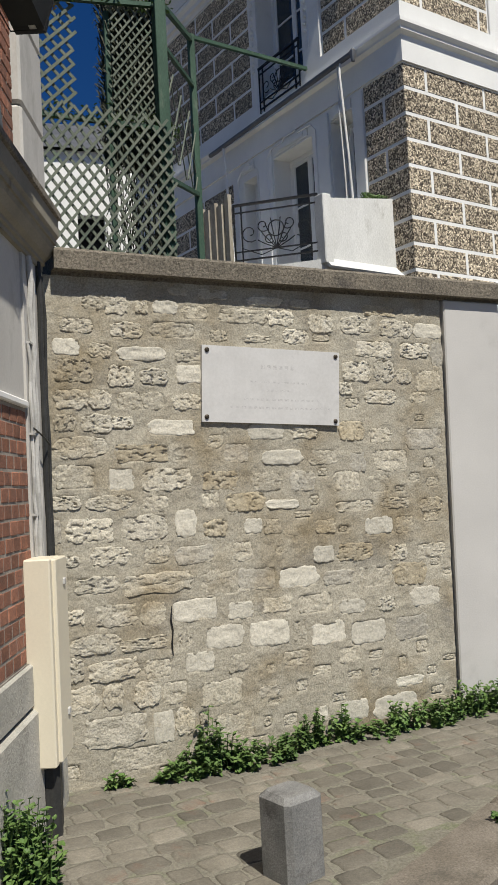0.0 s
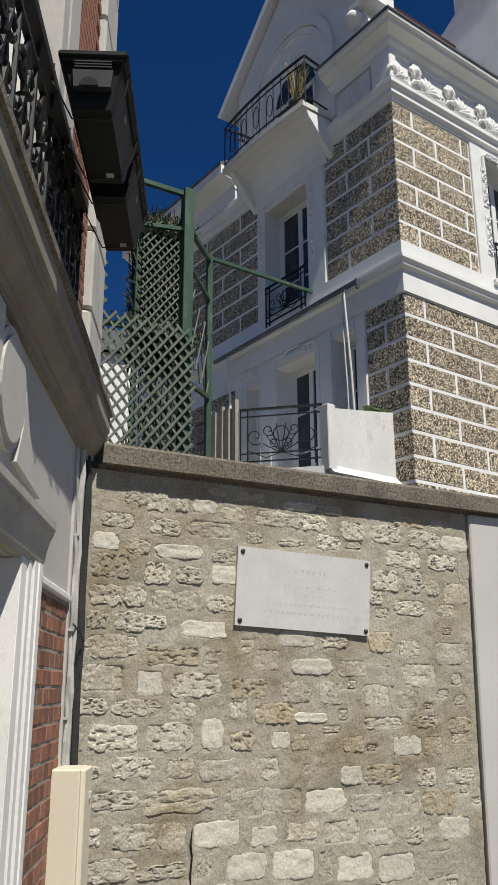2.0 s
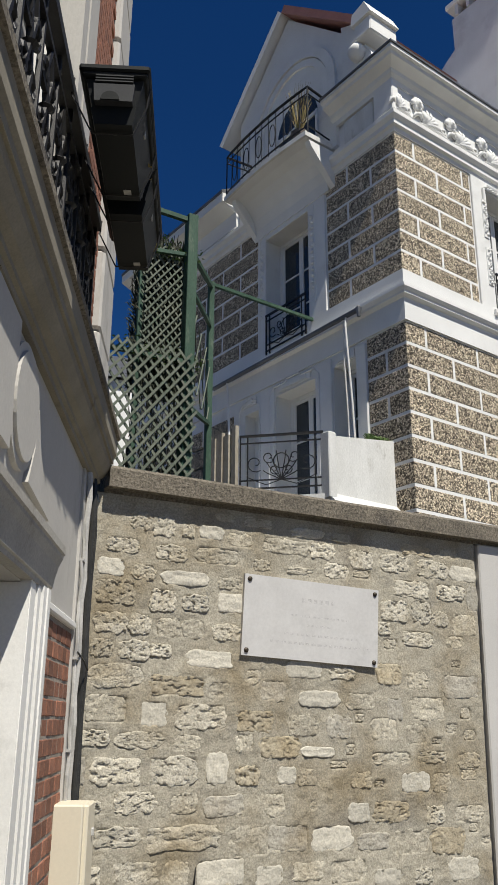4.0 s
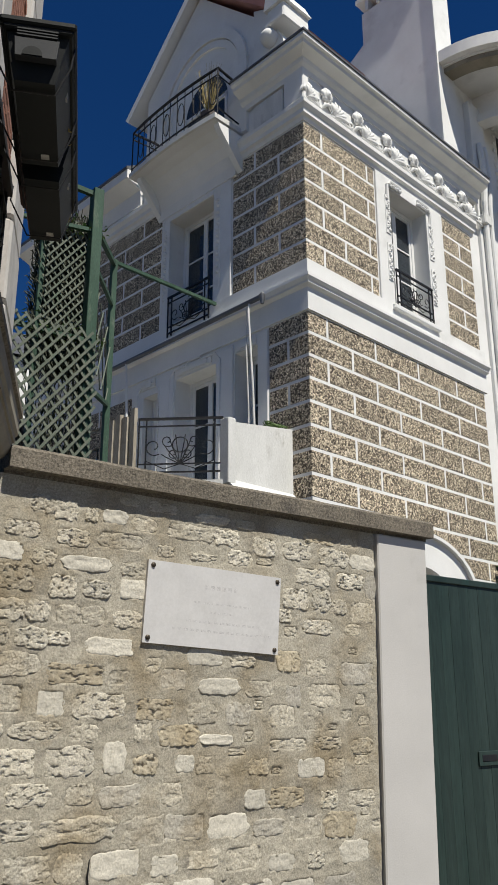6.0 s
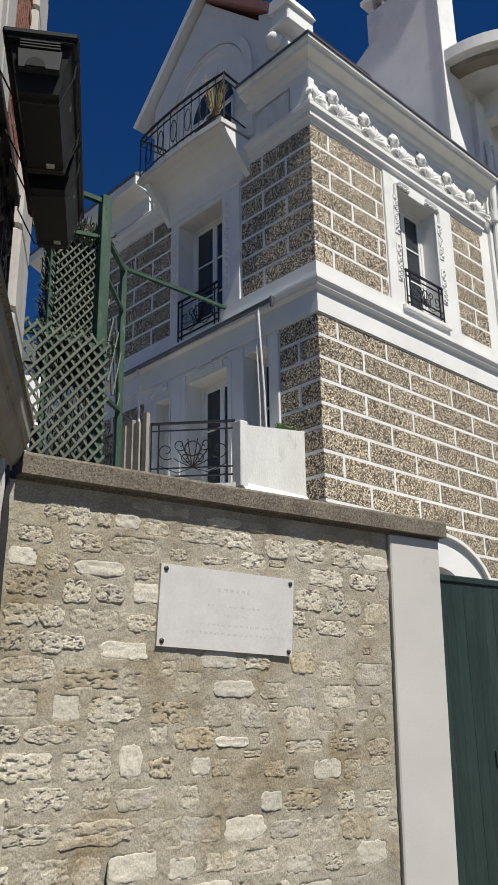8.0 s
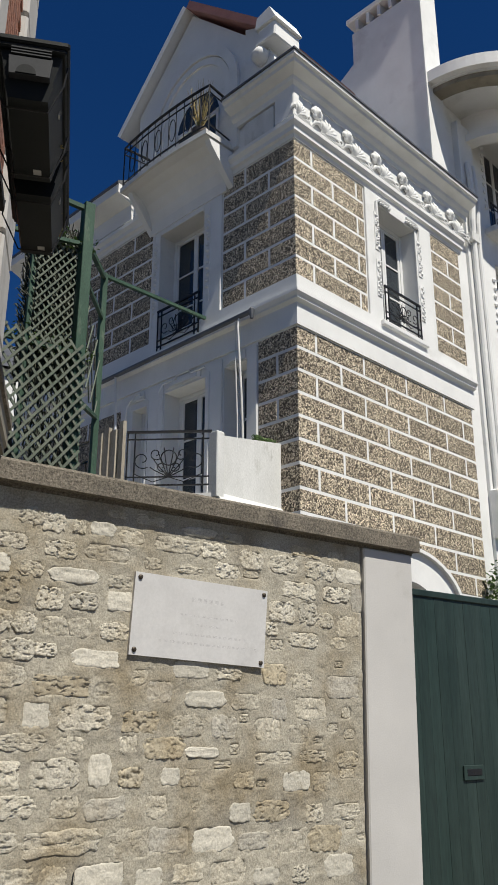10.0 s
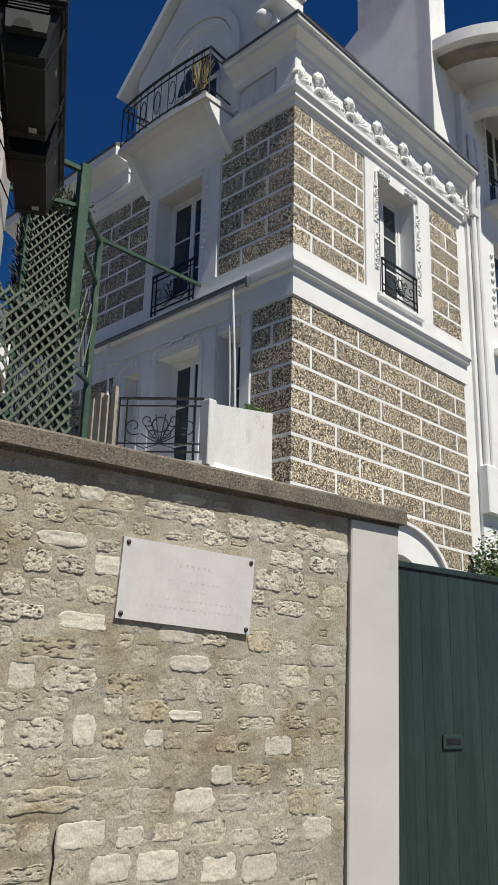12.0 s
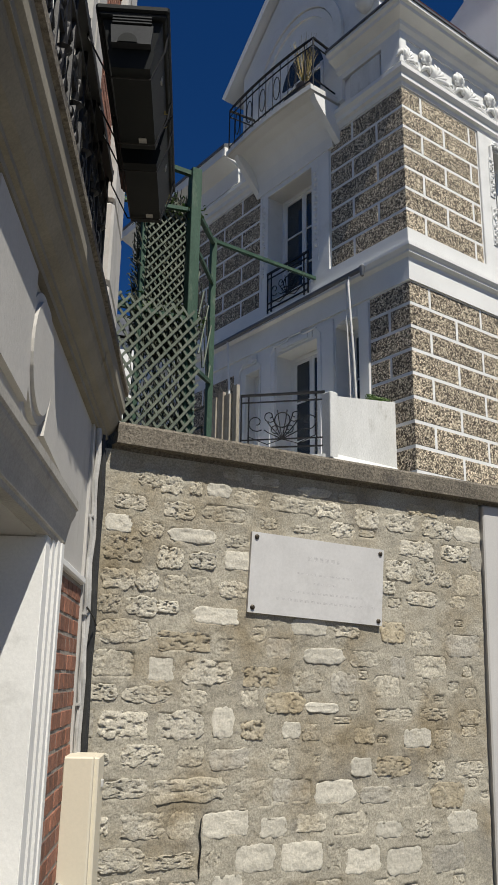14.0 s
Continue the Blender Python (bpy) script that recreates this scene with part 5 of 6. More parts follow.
# cables and pipes down the corner
cb = thing("wall_cables", STREET, "grey conduits and black cables fixed down the building corner", "cables")
for x, y, r, mt, za, zb in ((0.335, 0.022, 0.008, PIPE_GREY, 1.30, 2.30), (0.29, 0.024, 0.014, PIPE_GREY, 1.30, 2.70), (0.22, 0.02, 0.007, PIPE_GREY, 1.32, 2.70), (0.12, 0.025, 0.013, CABLE, 0.3, 2.72), (0.075, 0.03, 0.010, CABLE, 0.3, 2.66)):
    b = Mesh()
    pts = [(x + 0.008 * math.sin(k * 1.9 + x * 50), y + 0.004 * math.cos(k * 2.3), za + (zb - za) * k / 12) for k in range(13)]
    b.tube(pts, r, 7)
    part("conduit" if mt is PIPE_GREY else "cable", b, mt, cb)
b = Mesh()
b.tube([(0.34, 0.03, 1.93), (0.24, 0.045, 1.90), (0.14, 0.05, 1.87)], 0.004, 5)
part("cable", b, CABLE, cb)
for z in (1.55, 1.9, 2.3):
    b = Mesh()
    b.box(0.26, 0.35, 0.0, 0.030, z, z + 0.010)
    part("clip", b, PIPE_GREY, cb)
dc = thing("cable_duct", STREET, "tall cream painted metal cable duct cover at the wall corner", "duct")
b = Mesh()
b.box(0.30, 0.50, 0.0, 0.112, 0.53, 1.375, b=0.006)
part("cover", b, BEIGE, dc)
b = Mesh()
b.box(0.25, 0.46, 0.02, 0.128, 0.54, 1.37, b=0.005)
part("edge_strip", b, BEIGE, dc)
for z in (0.7, 1.25):
    b = Mesh()
    b.box(0.30, 0.335, 0.12, 0.136, z, z + 0.03, b=0.004)
    part("hinge", b, PIPE_GREY, dc)
b = Mesh()
b.tube([(0.30, 0.05, 0.14), (0.30, 0.05, 0.52)], 0.035, 8)
b.tube([(0.40, 0.06, 0.14), (0.40, 0.06, 0.52)], 0.045, 8)
part("pipe", b, CABLE, dc)

# balcony railing over the cornice
sr = thing("street_balcony_railing", STREET, "ornate black cast iron balcony railing above the cornice", "railing")
YR = 0.075
for nm, z, h, d in (("top_rail", 3.50, 0.018, 0.022), ("bottom_rail", 3.03, 0.010, 0.014), ("middle_rail", 3.40, 0.008, 0.010)):
    b = Mesh()
    b.box(0.98, 5.5, YR - d, YR + d, z - h, z + h)
    part(nm, b, IRON, sr)
for k in range(20):
    x = 1.0 + k * 0.22
    b = Mesh()
    b.tube([(x, YR, 2.98), (x, YR, 3.50)], 0.009, 5)
    part("baluster", b, IRON, sr)
    b = Mesh()
    for sg in (-1, 1):
        b.tube([(x + 0.11 + sg * p[0], YR, p[2]) for p in spiral(0.045, 3.29, 0.05, -2.4, 4.4, 0, 0.3, 12)], 0.009, 5)
        b.tube([(x + 0.11 + sg * p[0], YR, p[2]) for p in spiral(0.045, 3.12, 0.045, 2.4, -4.4, 0, 0.3, 12)], 0.009, 5)
        b.tube([(x + 0.11, YR, 3.04), (x + 0.11 + sg * 0.03, YR, 3.14), (x + 0.11, YR, 3.22), (x + 0.11 + sg * 0.035, YR, 3.32), (x + 0.11, YR, 3.40)], 0.010, 5)
    b.lathe([(0.001, -0.02), (0.025, 0), (0.001, 0.02)], 7, Matrix.Translation((x + 0.11, YR, 3.21)))
    part("scroll_panel", b, IRON, sr)


def planter(s0, length):
    p = thing("planter_box", STREET @ pose(s0, 0.14, 3.342), "black plastic balcony planter box hooked on the railing", "planter", "balcony planters")
    W, H = 0.172, 0.175
    sec = [(0.03, 0.0), (W - 0.03, 0.0), (W - 0.018, 0.05), (W - 0.022, 0.055), (W, H - 0.03), (0.0, H - 0.03), (0.022, 0.055), (0.018, 0.05)]
    b = Mesh()
    ln = [(0.025, -1), (length - 0.025, 1)]
    vs = []
    for e, sg in ln:
        vs += [(e + sg * 0.025 * z / H, y, z) for y, z in sec]
    n = len(sec)
    b.add(vs, [tuple(range(n)), tuple(range(2 * n - 1, n - 1, -1))] + [(i, (i + 1) % n, n + (i + 1) % n, n + i) for i in range(n)])
    body = part("tub", b, PLASTIC, p)
    b = Mesh()
    b.box(-0.012, length + 0.012, -0.012, W + 0.012, H - 0.03, H - 0.012, b=0.005)
    b.box(-0.02, length + 0.02, -0.02, W + 0.02, H - 0.016, H + 0.008, b=0.006)
    part("rim", b, PLASTIC, p)
    b = Mesh()
    x = length + 0.006
    for z in (0.135, 0.145, 0.155 - 0.03):
        b.box(x - 0.02, x + 0.0055, 0.03, W - 0.03, z, z + 0.004)
    b.prism([(x - 0.022, 0.03, 0.058), (x - 0.022, W - 0.03, 0.058), (x - 0.022, W - 0.025, 0.12), (x - 0.022, 0.025, 0.12)], (0.024, 0, 0))
    part("end_panel", b, PLASTIC_GREY, p, "lighter ribbed end panel")
    b = Mesh()
    b.prism([(x - 0.01, W / 2 - 0.01 + 0.028 * math.cos(k * math.pi / 10), 0.06 + 0.03 * math.sin(k * math.pi / 10)) for k in range(11)], (0.016, 0, 0))
    part("overflow_hole", b, PLASTIC, p)
    for box in ((0.06, 0.085, 0.09, 0.115, -0.002, 0.001), (length * 0.5, length * 0.5 + 0.02, W - 0.012, W - 0.006, 0.10, 0.13)):
        b = Mesh()
        b.box(*box)
        part("sticker", b, PIPE_GREY, p)
    for x in (0.06, length - 0.06):
        b = Mesh()
        b.tube([(x, -0.045, H + 0.02), (x, -0.05, H - 0.04), (x, -0.02, H - 0.10), (x, 0.02, -0.006), (x, W - 0.03, -0.008), (x, W + 0.006, 0.09), (x, W + 0.016, H + 0.004)], 0.003, 5)
        part("hook", b, IRON, p)
    return p


planter(1.37, 0.43)
planter(0.91, 0.43)
ps = Mesh()
rnd = random.Random(8)
for k in range(60):
    s0 = rnd.choice((0.9, 1.0, 1.3, 1.45, 1.6)) + rnd.uniform(-.03, .03)
    a = rnd.uniform(0, 6.3)
    ps.tube([(s0, 0.25, 3.44), (s0 + 0.02 * math.cos(a), 0.265 + 0.02 * math.sin(a), 3.49), (s0 + 0.04 * math.cos(a), 0.285 + 0.03 * math.sin(a), 3.50 + rnd.uniform(-.02, .04))], [0.003, 0.003, 0.0015], 3)
for k in range(120):
    s0 = rnd.choice((0.9, 1.0, 1.3, 1.45, 1.6)) + rnd.uniform(-.04, .04)
    leaf_at(ps, (s0, 0.27 + rnd.uniform(0, 0.03), 3.48 + rnd.uniform(-.02, .03)), rnd.uniform(0, 6.3), 0.025, 0.005, rnd.uniform(-.4, .8))
solid("planter_growth", ps, DRY_LEAF, "dry yellow-green stems in the balcony planters", "plant", m=STREET, kind="stuff")

# ---------------------------------------------------------------- plaque, gate fittings
pq = thing("memorial_plaque", WALL, "grey marble memorial plaque with faint engraved lines on the wall", "plaque")
b = Mesh()
b.prism([(-0.031, -0.018, 2.377), (0.808, -0.018, 2.356), (0.788, -0.018, 1.945), (-0.046, -0.018, 1.977)], (0, 0.022, 0))
part("slab", b, PLAQUE, pq)
for x, z in ((-0.004, 2.352), (0.782, 2.332), (0.765, 1.970), (-0.018, 2.002)):
    b = Mesh()
    b.lathe([(0.013, 0), (0.012, 0.006), (0.006, 0.010), (0.001, 0.010)], 10, Matrix.Translation((x, -0.018, z)) @ pose(0, 0, 0, 90))
    part("screw", b, SCREW, pq)
rnd = random.Random(4)
for z, a, c, h in ((2.265, 0.31, 0.52, 0.022), (2.19, 0.24, 0.60, 0.010), (2.145, 0.34, 0.50, 0.010), (2.095, 0.20, 0.66, 0.011), (2.05, 0.12, 0.72, 0.012)):
    x = a
    while x < c:
        l = rnd.uniform(0.012, 0.03) if h < 0.02 else 0.022
        b = Mesh()
        b.box(x, x + l, -0.0183, -0.016, z - 0.03 * x, z - 0.03 * x + h)
        part("engraved_bar", b, LETTER, pq)
        x += l + (0.012 if h < 0.02 else 0.014)
sl = thing("letter_slot", pose(2.50, 0.075, 1.33), "dark metal letter slot in the green gate", "letter slot")
b = Mesh()
b.box(0, 0.205, -0.008, 0.004, -0.015, 0.075, b=0.003)
part("plate", b, GATE, sl)
b = Mesh()
b.box(0.03, 0.18, -0.011, -0.006, 0.012, 0.052, b=0.002)
part("flap", b, IRON, sl)

# ---------------------------------------------------------------- bollard, kerb, weeds
bo = Mesh()
bo.box(-0.088, 0.088, -0.088, 0.088, -0.1, 0.325, b=0.020)
solid("bollard", bo, BOLLARD, "square grey stone bollard with worn top edges on the pavement", "bollard", m=pose(-0.30, -1.23, GROUND - 0.035, 0, 0, 12))
kd_a = math.degrees(math.atan2(kd.y, kd.x))
for k in range(-7, 5):
    p0 = KA + kd * (k * 0.98)
    b = Mesh()
    b.box(0.006, 0.974, -0.30, 0.0, -0.26, 0.012, b=0.018)
    q = Matrix.Translation((p0.x, p0.y, GROUND)) @ Matrix.Rotation(math.atan2(kd.y, kd.x), 4, "Z")
    if (q.to_3x3() @ Vector((0, -1, 0))).dot(kn) > 0:
        b.v = [(x, -y, z) for x, y, z in b.v]
    solid("kerb_stone", b, KERB, "worn granite kerb stone edging the pavement", "kerb", m=q, kind="structure", group="kerb stones")


def weed(x, y, r, h, n, seed, label):
    rr = random.Random(seed)
    wd = thing("weed_clump", pose(x, y, GROUND - 0.01), label, "weed", "weeds along the wall")
    st = Mesh()
    lf = Mesh()
    for k in range(n):
        a, d = rr.uniform(0, 6.3), r * rr.random() ** 0.6
        bx, by = d * math.cos(a), 0.6 * d * math.sin(a)
        hh = h * rr.uniform(0.45, 1.0) * (1 - 0.45 * d / r)
        tx, ty = bx + rr.uniform(-.05, .05), min(by + rr.uniform(-.05, .03), 0.05)
        st.tube([(bx, by, 0), ((bx + tx) / 2, (by + ty) / 2, hh * 0.55), (tx, ty, hh)], [0.0035, 0.003, 0.0015], 3)
        for j in range(16):
            q = (j + 1) / 16
            leaf_at(lf, (bx + (tx - bx) * q, by + (ty - by) * q, hh * q), rr.uniform(0, 6.3), rr.uniform(0.018, 0.042), rr.uniform(0.008, 0.015), rr.uniform(-.5, .9))
    part("stem_tuft", st, GREEN_LEAF, wd)["kind"] = "stuff"
    part("foliage", lf, GREEN_LEAF, wd)["kind"] = "stuff"


for k, (x, y, r, h, n) in enumerate([(-0.10, -0.03, 0.13, 0.34, 34), (-0.26, -0.06, 0.16, 0.12, 26), (0.05, -0.08, 0.20, 0.14, 34), (0.30, -0.05, 0.18, 0.16, 26), (0.52, -0.02, 0.08, 0.24, 16), (0.68, -0.02, 0.06, 0.22, 10),
                                   (0.80, -0.05, 0.24, 0.09, 26), (1.05, -0.05, 0.12, 0.20, 20), (1.25, -0.05, 0.18, 0.16, 26), (1.50, -0.06, 0.18, 0.26, 34), (1.80, -0.06, 0.16, 0.24, 24), (-0.58, 0.0, 0.06, 0.10, 8)]):
    weed(x, y, r, h, n, 40 + k, "green leafy weeds sprouting at the foot of the wall")
weed(-1.29, -0.88, 0.22, 0.50, 230, 77, "dense green weed bush against the building plinth")
weed(0.62, -1.35, 0.05, 0.10, 8, 78, "small weed in the kerb joint")

# ---------------------------------------------------------------- many pieces last: bricks, wall stones, paving
RNB = random.Random(31)
bricks(0.368, x0 - 0.28, 0.955, 2.015, 0.0, 0.0655, 0.105)
bricks(0.345, 1.06, 2.99, 4.30, -0.012, 0.062, 0.155)
fill = Mesh()
z, r = 4.30, 0
while z < 6.3:
    x = 0.345 + (0.11 if r % 2 else 0)
    while x < 0.95:
        fill.box(x + 0.004, x + 0.151, -0.05, 0.0, z + 0.004, z + 0.057)
        x += 0.155
    r += 1
    z += 0.062
part("upper_bricks", fill, BRICK, sb)["kind"] = "stuff"


# stones of the wall: left edge, bed, width and height in centimetres
CRAGGY_UPPER = [
    (-66, 254, 14, 8), (-54, 252, 12, 9), (-38, 253, 7, 6), (-20, 263, 11, 4), (-3, 262, 16, 5), (25, 260, 21, 5), (51, 260, 13, 5),
    (-77, 242, 17, 7), (-51, 240, 16, 8), (37, 250, 16, 8), (62, 247, 17, 10), (84, 247, 20, 10), (110, 246, 24, 10), (46, 240, 16, 8),
    (-63, 230, 12, 7), (93, 234, 26, 9), (123, 234, 23, 9), (-80, 218, 19, 11), (-53, 216, 13, 10), (-36, 217, 14, 8), (84, 220, 18, 11),
    (105, 220, 15, 12), (120, 219, 12, 8), (-80, 205, 16, 9), (-63, 205, 11, 9), (-20, 204, 16, 8), (81, 212, 9, 7), (98, 207, 22, 8),
]
CRAGGY_MIDDLE = [
    (-81, 194, 11, 8), (-67, 193, 15, 9), (-52, 195, 11, 6), (49, 188, 16, 6), (-81, 181, 26, 10), (-38, 163, 27, 11), (-83, 156, 14, 7),
    (-66, 155, 23, 7), (106, 146, 20, 6), (-76, 140, 23, 11), (-49, 139, 24, 12), (-81, 129, 11, 5), (-65, 128, 20, 9),
]
CRAGGY_LOWER = [
    (110, 116, 13, 9), (-73, 115, 21, 8), (-50, 112, 37, 10), (-81, 101, 12, 7), (-64, 98, 21, 11), (101, 88, 12, 8), (-76, 86, 24, 9),
    (-51, 85, 24, 6), (-82, 74, 12, 11), (-68, 72, 25, 10), (-82, 59, 18, 12), (-61, 59, 10, 11), (-45, 57, 13, 12), (-24, 40, 10, 13),
    (111, 14, 18, 10), (-71, 40, 32, 15),
]
SMOOTH_UPPER = [
    (-29, 253, 14, 7), (135, 246, 20, 9), (-80, 231, 13, 8), (-48, 229, 26, 7), (-17, 218, 14, 9), (-33, 191, 25, 8), (23, 188, 21, 8),
    (31, 174, 24, 8), (-55, 164, 14, 11), (32, 150, 20, 5), (-21, 139, 12, 14), (18, 138, 11, 8), (94, 132, 20, 10), (60, 119, 13, 9),
]
SMOOTH_LOWER = [
    (38, 107, 24, 11), (124, 88, 22, 11), (-24, 96, 25, 11), (6, 94, 16, 9), (75, 89, 18, 8), (-7, 80, 23, 12), (19, 78, 24, 13),
    (56, 74, 23, 12), (82, 71, 24, 13), (-18, 70, 16, 10), (111, 43, 20, 6), (-36, 38, 11, 15), (59, 33, 7, 8), (72, 30, 19, 11),
    (96, 27, 29, 13),
]
WORN_UPPER = [
    (-13, 251, 15, 7), (8, 250, 28, 8), (-30, 241, 24, 8), (2, 240, 11, 6), (22, 240, 17, 4), (127, 258, 15, 6), (-17, 229, 14, 6),
    (135, 215, 18, 12), (-49, 204, 13, 9), (-36, 204, 12, 9), (130, 207, 13, 7), (100, 184, 16, 9), (-21, 178, 12, 7), (-2, 184, 10, 7),
    (60, 173, 17, 8), (102, 168, 24, 12), (-82, 166, 21, 12), (23, 160, 19, 10), (74, 158, 19, 11), (97, 156, 16, 10), (-38, 153, 14, 8),
    (-6, 153, 11, 8), (74, 146, 27, 6), (134, 143, 17, 8), (30, 137, 11, 8), (62, 135, 13, 8), (115, 131, 14, 10),
]
WORN_LOWER = [
    (-39, 127, 15, 9), (10, 124, 13, 10), (129, 116, 23, 8), (-8, 107, 21, 13), (89, 102, 22, 12), (-41, 96, 14, 12), (27, 95, 19, 8),
    (48, 92, 23, 11), (-22, 84, 9, 7), (45, 78, 9, 11), (-40, 70, 15, 10), (6, 67, 11, 9), (73, 62, 15, 9), (38, 65, 17, 8),
    (-31, 56, 14, 11), (-10, 51, 24, 13), (-3, 32, 23, 14), (130, 24, 19, 10), (90, 16, 17, 9), (-58, 27, 30, 11), (-13, 26, 14, 8),
    (12, 20, 17, 12),
]
OCHRE = [
    (100, 258, 22, 6), (80, 186, 17, 11), (-51, 178, 28, 9), (-5, 162, 20, 10), (8, 150, 23, 10), (-5, 138, 13, 9), (76, 118, 23, 10),
    (113, 101, 23, 13),
]
GREY = [
    (147, 229, 9, 15), (8, 176, 14, 10), (86, 168, 11, 11), (126, 180, 27, 12), (47, 159, 16, 11), (-85, 140, 6, 12), (-21, 125, 21, 9),
    (13, 108, 23, 12), (66, 106, 19, 8), (112, 70, 24, 13), (23, 51, 13, 6),
]


def stone_mesh(seed, pits, ragged):
    """A stone face with an uneven outline; pits sets how deep its holes are, in its own depth."""
    rr = random.Random(seed)
    nx, nz = 34, 18
    vs, fs = [], []
    ox, oz = rr.uniform(0, 50), rr.uniform(0, 50)
    round_ = rr.uniform(0.10, 0.30)
    for j in range(nz + 1):
        for i in range(nx + 1):
            u, v = i / nx * 2 - 1, j / nz * 2 - 1
            e = max(abs(u), abs(v))
            c = 1 - round_ * (abs(u) * abs(v)) ** 2.0
            x = u * c * 0.5 * (1 + ragged * (0.10 * noise.noise((ox + u * 1.2, v * 1.6, 1)) + 0.10 * noise.noise((ox, oz + v * 3.0, 2))))
            z = v * c * 0.5 * (1 + ragged * (0.20 * noise.noise((ox + u * 1.6, v * 1.2, 5)) + 0.11 * noise.noise((ox + u * 4.0, oz, 6))))
            hole = 0.9 * noise.noise((ox + u * 2.6, oz + v * 2.4, 3)) + 0.9 * noise.noise((ox + u * 5.0 + v * 1.5, oz + v * 5.0, 9)) + 0.35 * noise.noise((ox + u * 12, oz + v * 9, 4))
            y = -0.20 + 0.30 * noise.noise((ox + u * 2, oz + v * 1.5, 7)) + 0.10 * noise.noise((ox + u * 9, oz + v * 5, 2)) + pits * max(0.0, min(1.0, (hole - 0.12) * 2.4)) + 0.9 * e ** 14
            if e > 0.99:
                y = 2.2
            vs.append((x, y, z))
    for j in range(nz):
        for i in range(nx):
            k = j * (nx + 1) + i
            fs.append((k, k + 1, k + nx + 2, k + nx + 1))
    me = Mesh()
    return me.add(vs, fs)


def stone_set(seed, n, pits, ragged, material):
    return [stone_mesh(seed + k, pits * (0.7 + 0.6 * (k % 3) / 2), ragged).data("stone", material, True) for k in range(n)]


CRAGGY_SET = stone_set(0, 16, 0.80, 1.3, STONE)
SMOOTH_SET = stone_set(40, 10, 0.10, 0.8, STONE_PALE)
WORN_SET = stone_set(60, 12, 0.40, 1.2, STONE_WORN)
OCHRE_SET = stone_set(80, 6, 0.9, 1.0, STONE_OCHRE)
GREY_SET = stone_set(90, 6, 0.35, 1.1, STONE_GREY)
rnd = random.Random(17)
laid = []


def lay(stones, meshes, proud):
    for x, z, wd, ht in stones:
        x, z, wd, ht = x / 100, z / 100, wd / 100, ht / 100
        laid.append((x, z, x + wd, z + ht))
        me = meshes[rnd.randrange(len(meshes))]
        part("stone", me, None, wall, m=Matrix.Translation((x + wd / 2, -proud, z + ht / 2)) @ pose(0, 0, 0, 0, rnd.uniform(-2.5, 2.5), 0)
             @ Matrix.Diagonal((wd * 1.10 * rnd.choice((1, -1)), 0.012, ht * 1.13, 1)))


for group, meshes, proud in ((CRAGGY_UPPER, CRAGGY_SET, 0.003), (CRAGGY_MIDDLE, CRAGGY_SET, 0.003), (CRAGGY_LOWER, CRAGGY_SET, 0.003), (SMOOTH_UPPER, SMOOTH_SET, 0.001), (SMOOTH_LOWER, SMOOTH_SET, 0.0),
                             (WORN_UPPER, WORN_SET, 0.0), (WORN_LOWER, WORN_SET, -0.001), (OCHRE, OCHRE_SET, 0.002), (GREY, GREY_SET, 0.0)):
    lay(group, meshes, proud)
# small pinning stones in the wide joints
small = []
for k in range(900):
    wd, ht = rnd.randint(5, 12), rnd.randint(3, 7)
    x, z = rnd.randint(-83, 155 - wd), rnd.randint(12, 258)
    box_ = (x / 100 - 0.012, z / 100 - 0.010, (x + wd) / 100 + 0.012, (z + ht) / 100 + 0.010)
    if len(small) < 42 and not any(box_[0] < q[2] and q[0] < box_[2] and box_[1] < q[3] and q[1] < box_[3] for q in laid + [(-0.05, 1.94, 0.82, 2.38)]):
        laid.append(box_)
        small.append((x, z, wd, ht))
lay(small, WORN_SET, -0.003)

# mortar bed, let in behind the stones
wb = Mesh()
X0, X1, Z0, Z1 = -0.95, 1.553, 0.0, 2.694
nx, nz = 210, 222
vs, fs = [], []
behind = np.zeros((nz + 1, nx + 1), bool)
for x0_, z0_, x1_, z1_ in laid:
    i0, i1 = math.ceil((x0_ + 0.016 - X0) / (X1 - X0) * nx), math.floor((x1_ - 0.016 - X0) / (X1 - X0) * nx)
    j0, j1 = math.ceil((z0_ + 0.014 - Z0) / (Z1 - Z0) * nz), math.floor((z1_ - 0.014 - Z0) / (Z1 - Z0) * nz)
    if i1 >= i0 and j1 >= j0:
        behind[max(0, j0):j1 + 1, max(0, i0):i1 + 1] = True
for j in range(nz + 1):
    for i in range(nx + 1):
        x, z = X0 + (X1 - X0) * i / nx, Z0 + (Z1 - Z0) * j / nz
        y = 0.001 + 0.005 * noise.noise((x * 3, z * 3, 1.7)) + 0.004 * noise.noise((x * 11, z * 13, 4.1)) + 0.004 * noise.noise((x * 30, z * 34, 8.1)) + 0.002 * noise.noise((x * 70, z * 70, 2.1))
        vs.append((x, y + (0.024 if behind[j, i] else 0.0), z))
for j in range(nz):
    for i in range(nx):
        k = j * (nx + 1) + i
        fs.append((k, k + 1, k + nx + 2, k + nx + 1))
wb.add(vs, fs)
wb.box(X0, X1, 0.05, 0.42, Z0, Z1)
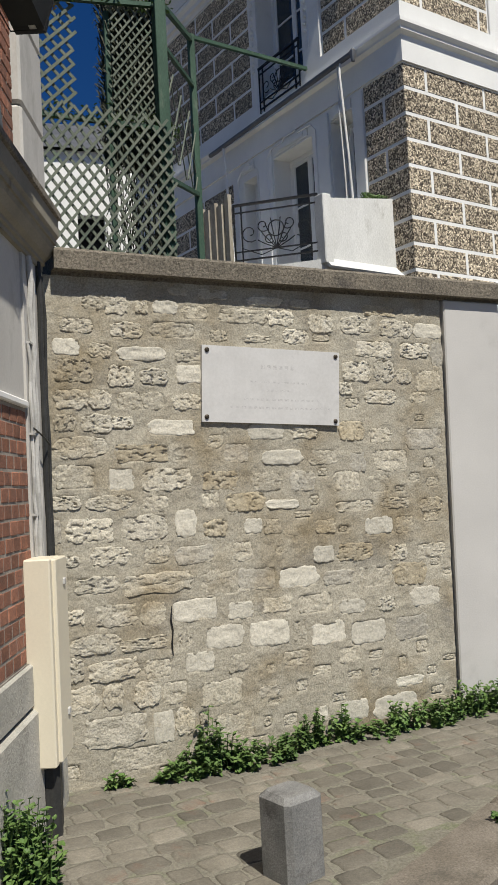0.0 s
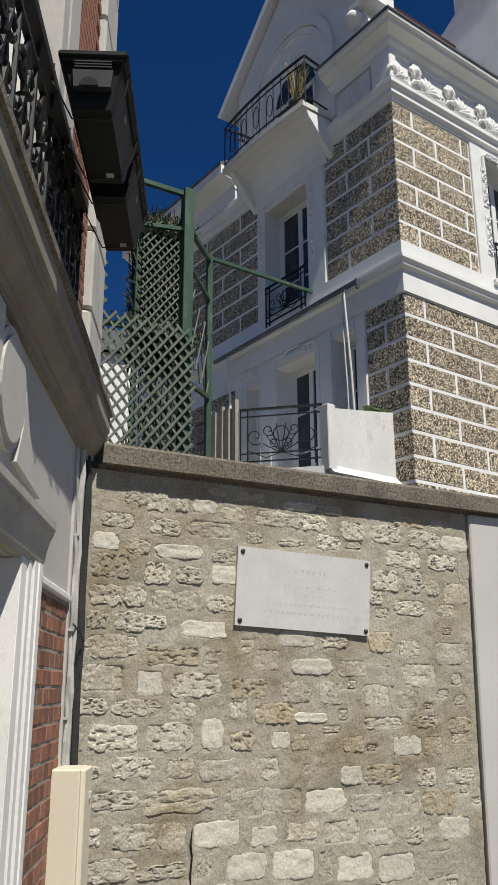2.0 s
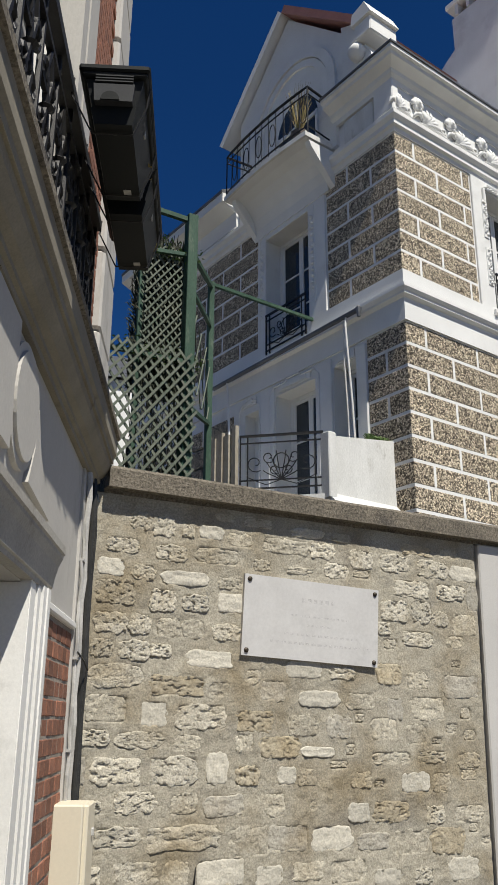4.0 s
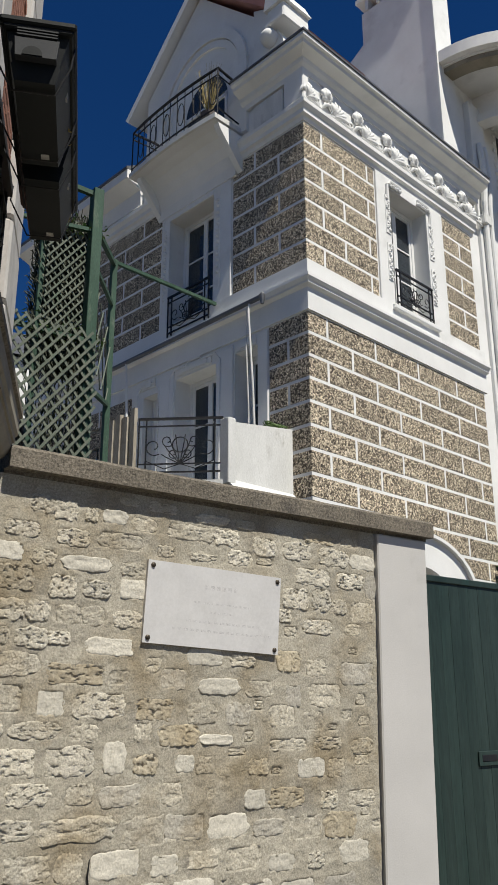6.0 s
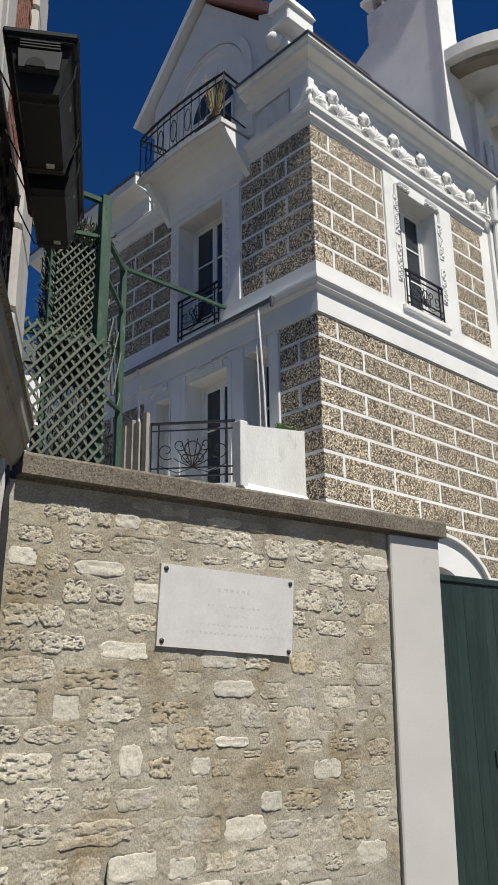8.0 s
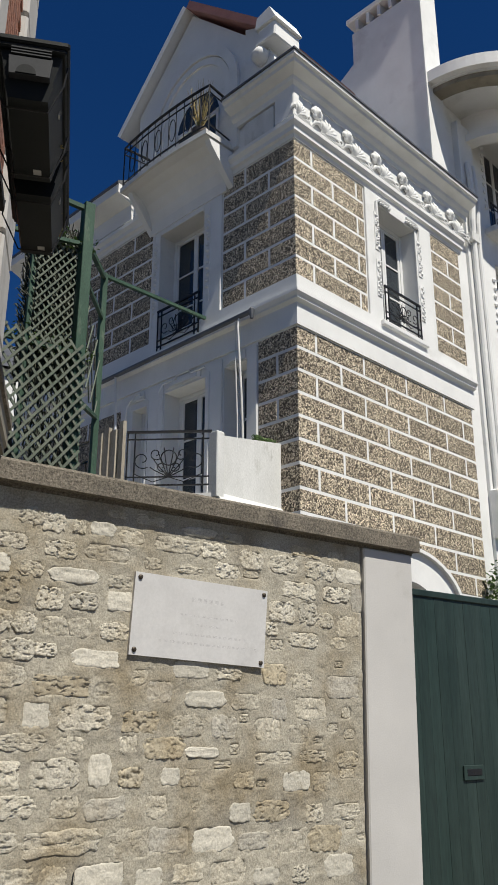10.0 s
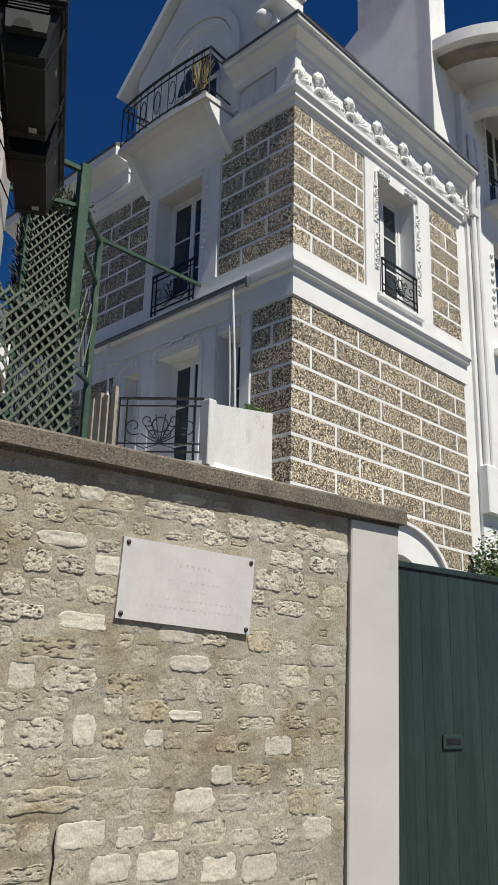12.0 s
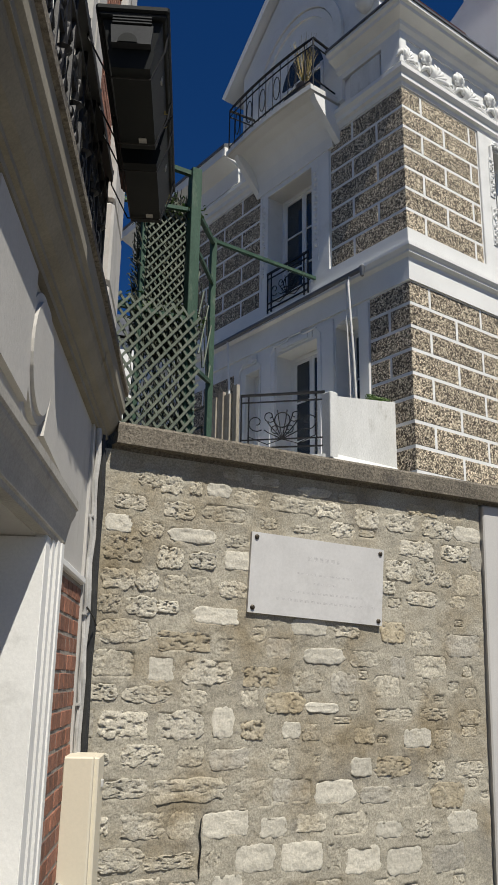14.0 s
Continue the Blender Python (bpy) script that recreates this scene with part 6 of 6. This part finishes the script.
part("mortar_bed", wb, MORTAR, wall, smooth=True)

# paving stones, laid in uneven courses beside the wall
PV = []
for k in range(16):
    rr = random.Random(200 + k)
    loop = []
    for cx, cy in ((1, 1), (-1, 1), (-1, -1), (1, -1)):
        px, py = cx * rr.uniform(0.40, 0.49), cy * rr.uniform(0.40, 0.49)
        ch = rr.uniform(0.08, 0.20)
        ends = [(px, py - cy * ch), (px - cx * ch * 0.35, py - cy * ch * 0.35), (px - cx * ch, py)]
        mid = (px - cx * abs(px), py + cy * rr.uniform(-.03, .015)) if cx * cy > 0 else (px + cx * rr.uniform(-.03, .015), py - cy * abs(py))
        loop += (ends if cx * cy > 0 else ends[::-1]) + [mid]
    n = len(loop)
    me = Mesh()
    vs = [(x, y, -0.006) for x, y in loop] + [(x * 0.96, y * 0.96, 0.0) for x, y in loop] + [(x * 0.80, y * 0.80, 0.0018) for x, y in loop] + [(0, 0, 0.0022 + rr.uniform(-.001, .001))]
    fs = [(r * n + i, r * n + (i + 1) % n, (r + 1) * n + (i + 1) % n, (r + 1) * n + i) for r in range(2) for i in range(n)] + [(2 * n + i, 2 * n + (i + 1) % n, 3 * n) for i in range(n)]
    me.add(vs, fs)
    PV.append(me.data("paving_stone", PAVE, True))
rnd = random.Random(9)
y = 0.02
count = 0
while y > -1.75:
    d = rnd.uniform(0.105, 0.135)
    x = -1.5 + rnd.uniform(0, 0.2)
    while x < 2.0:
        l = rnd.uniform(0.12, 0.20)
        c = Vector((x + l / 2, y - d / 2, 0))
        inside = (c - KA).dot(kn) > 0.07
        off = Vector((c.x + 0.85, c.y)).dot(Vector((0.899, -0.438)))
        if inside and off > 0.02 and count < 300:
            part("paving_stone", PV[rnd.randrange(16)], None, pavement, m=Matrix.Translation((c.x, c.y + rnd.uniform(-.012, .012), GROUND - 0.0088)) @ pose(0, 0, 0, rnd.uniform(-.4, .4), rnd.uniform(-.4, .4), rnd.uniform(-9, 9)) @ Matrix.Diagonal((l + 0.004, d + 0.002, 1, 1)))
            count += 1
        x += l
    y -= d
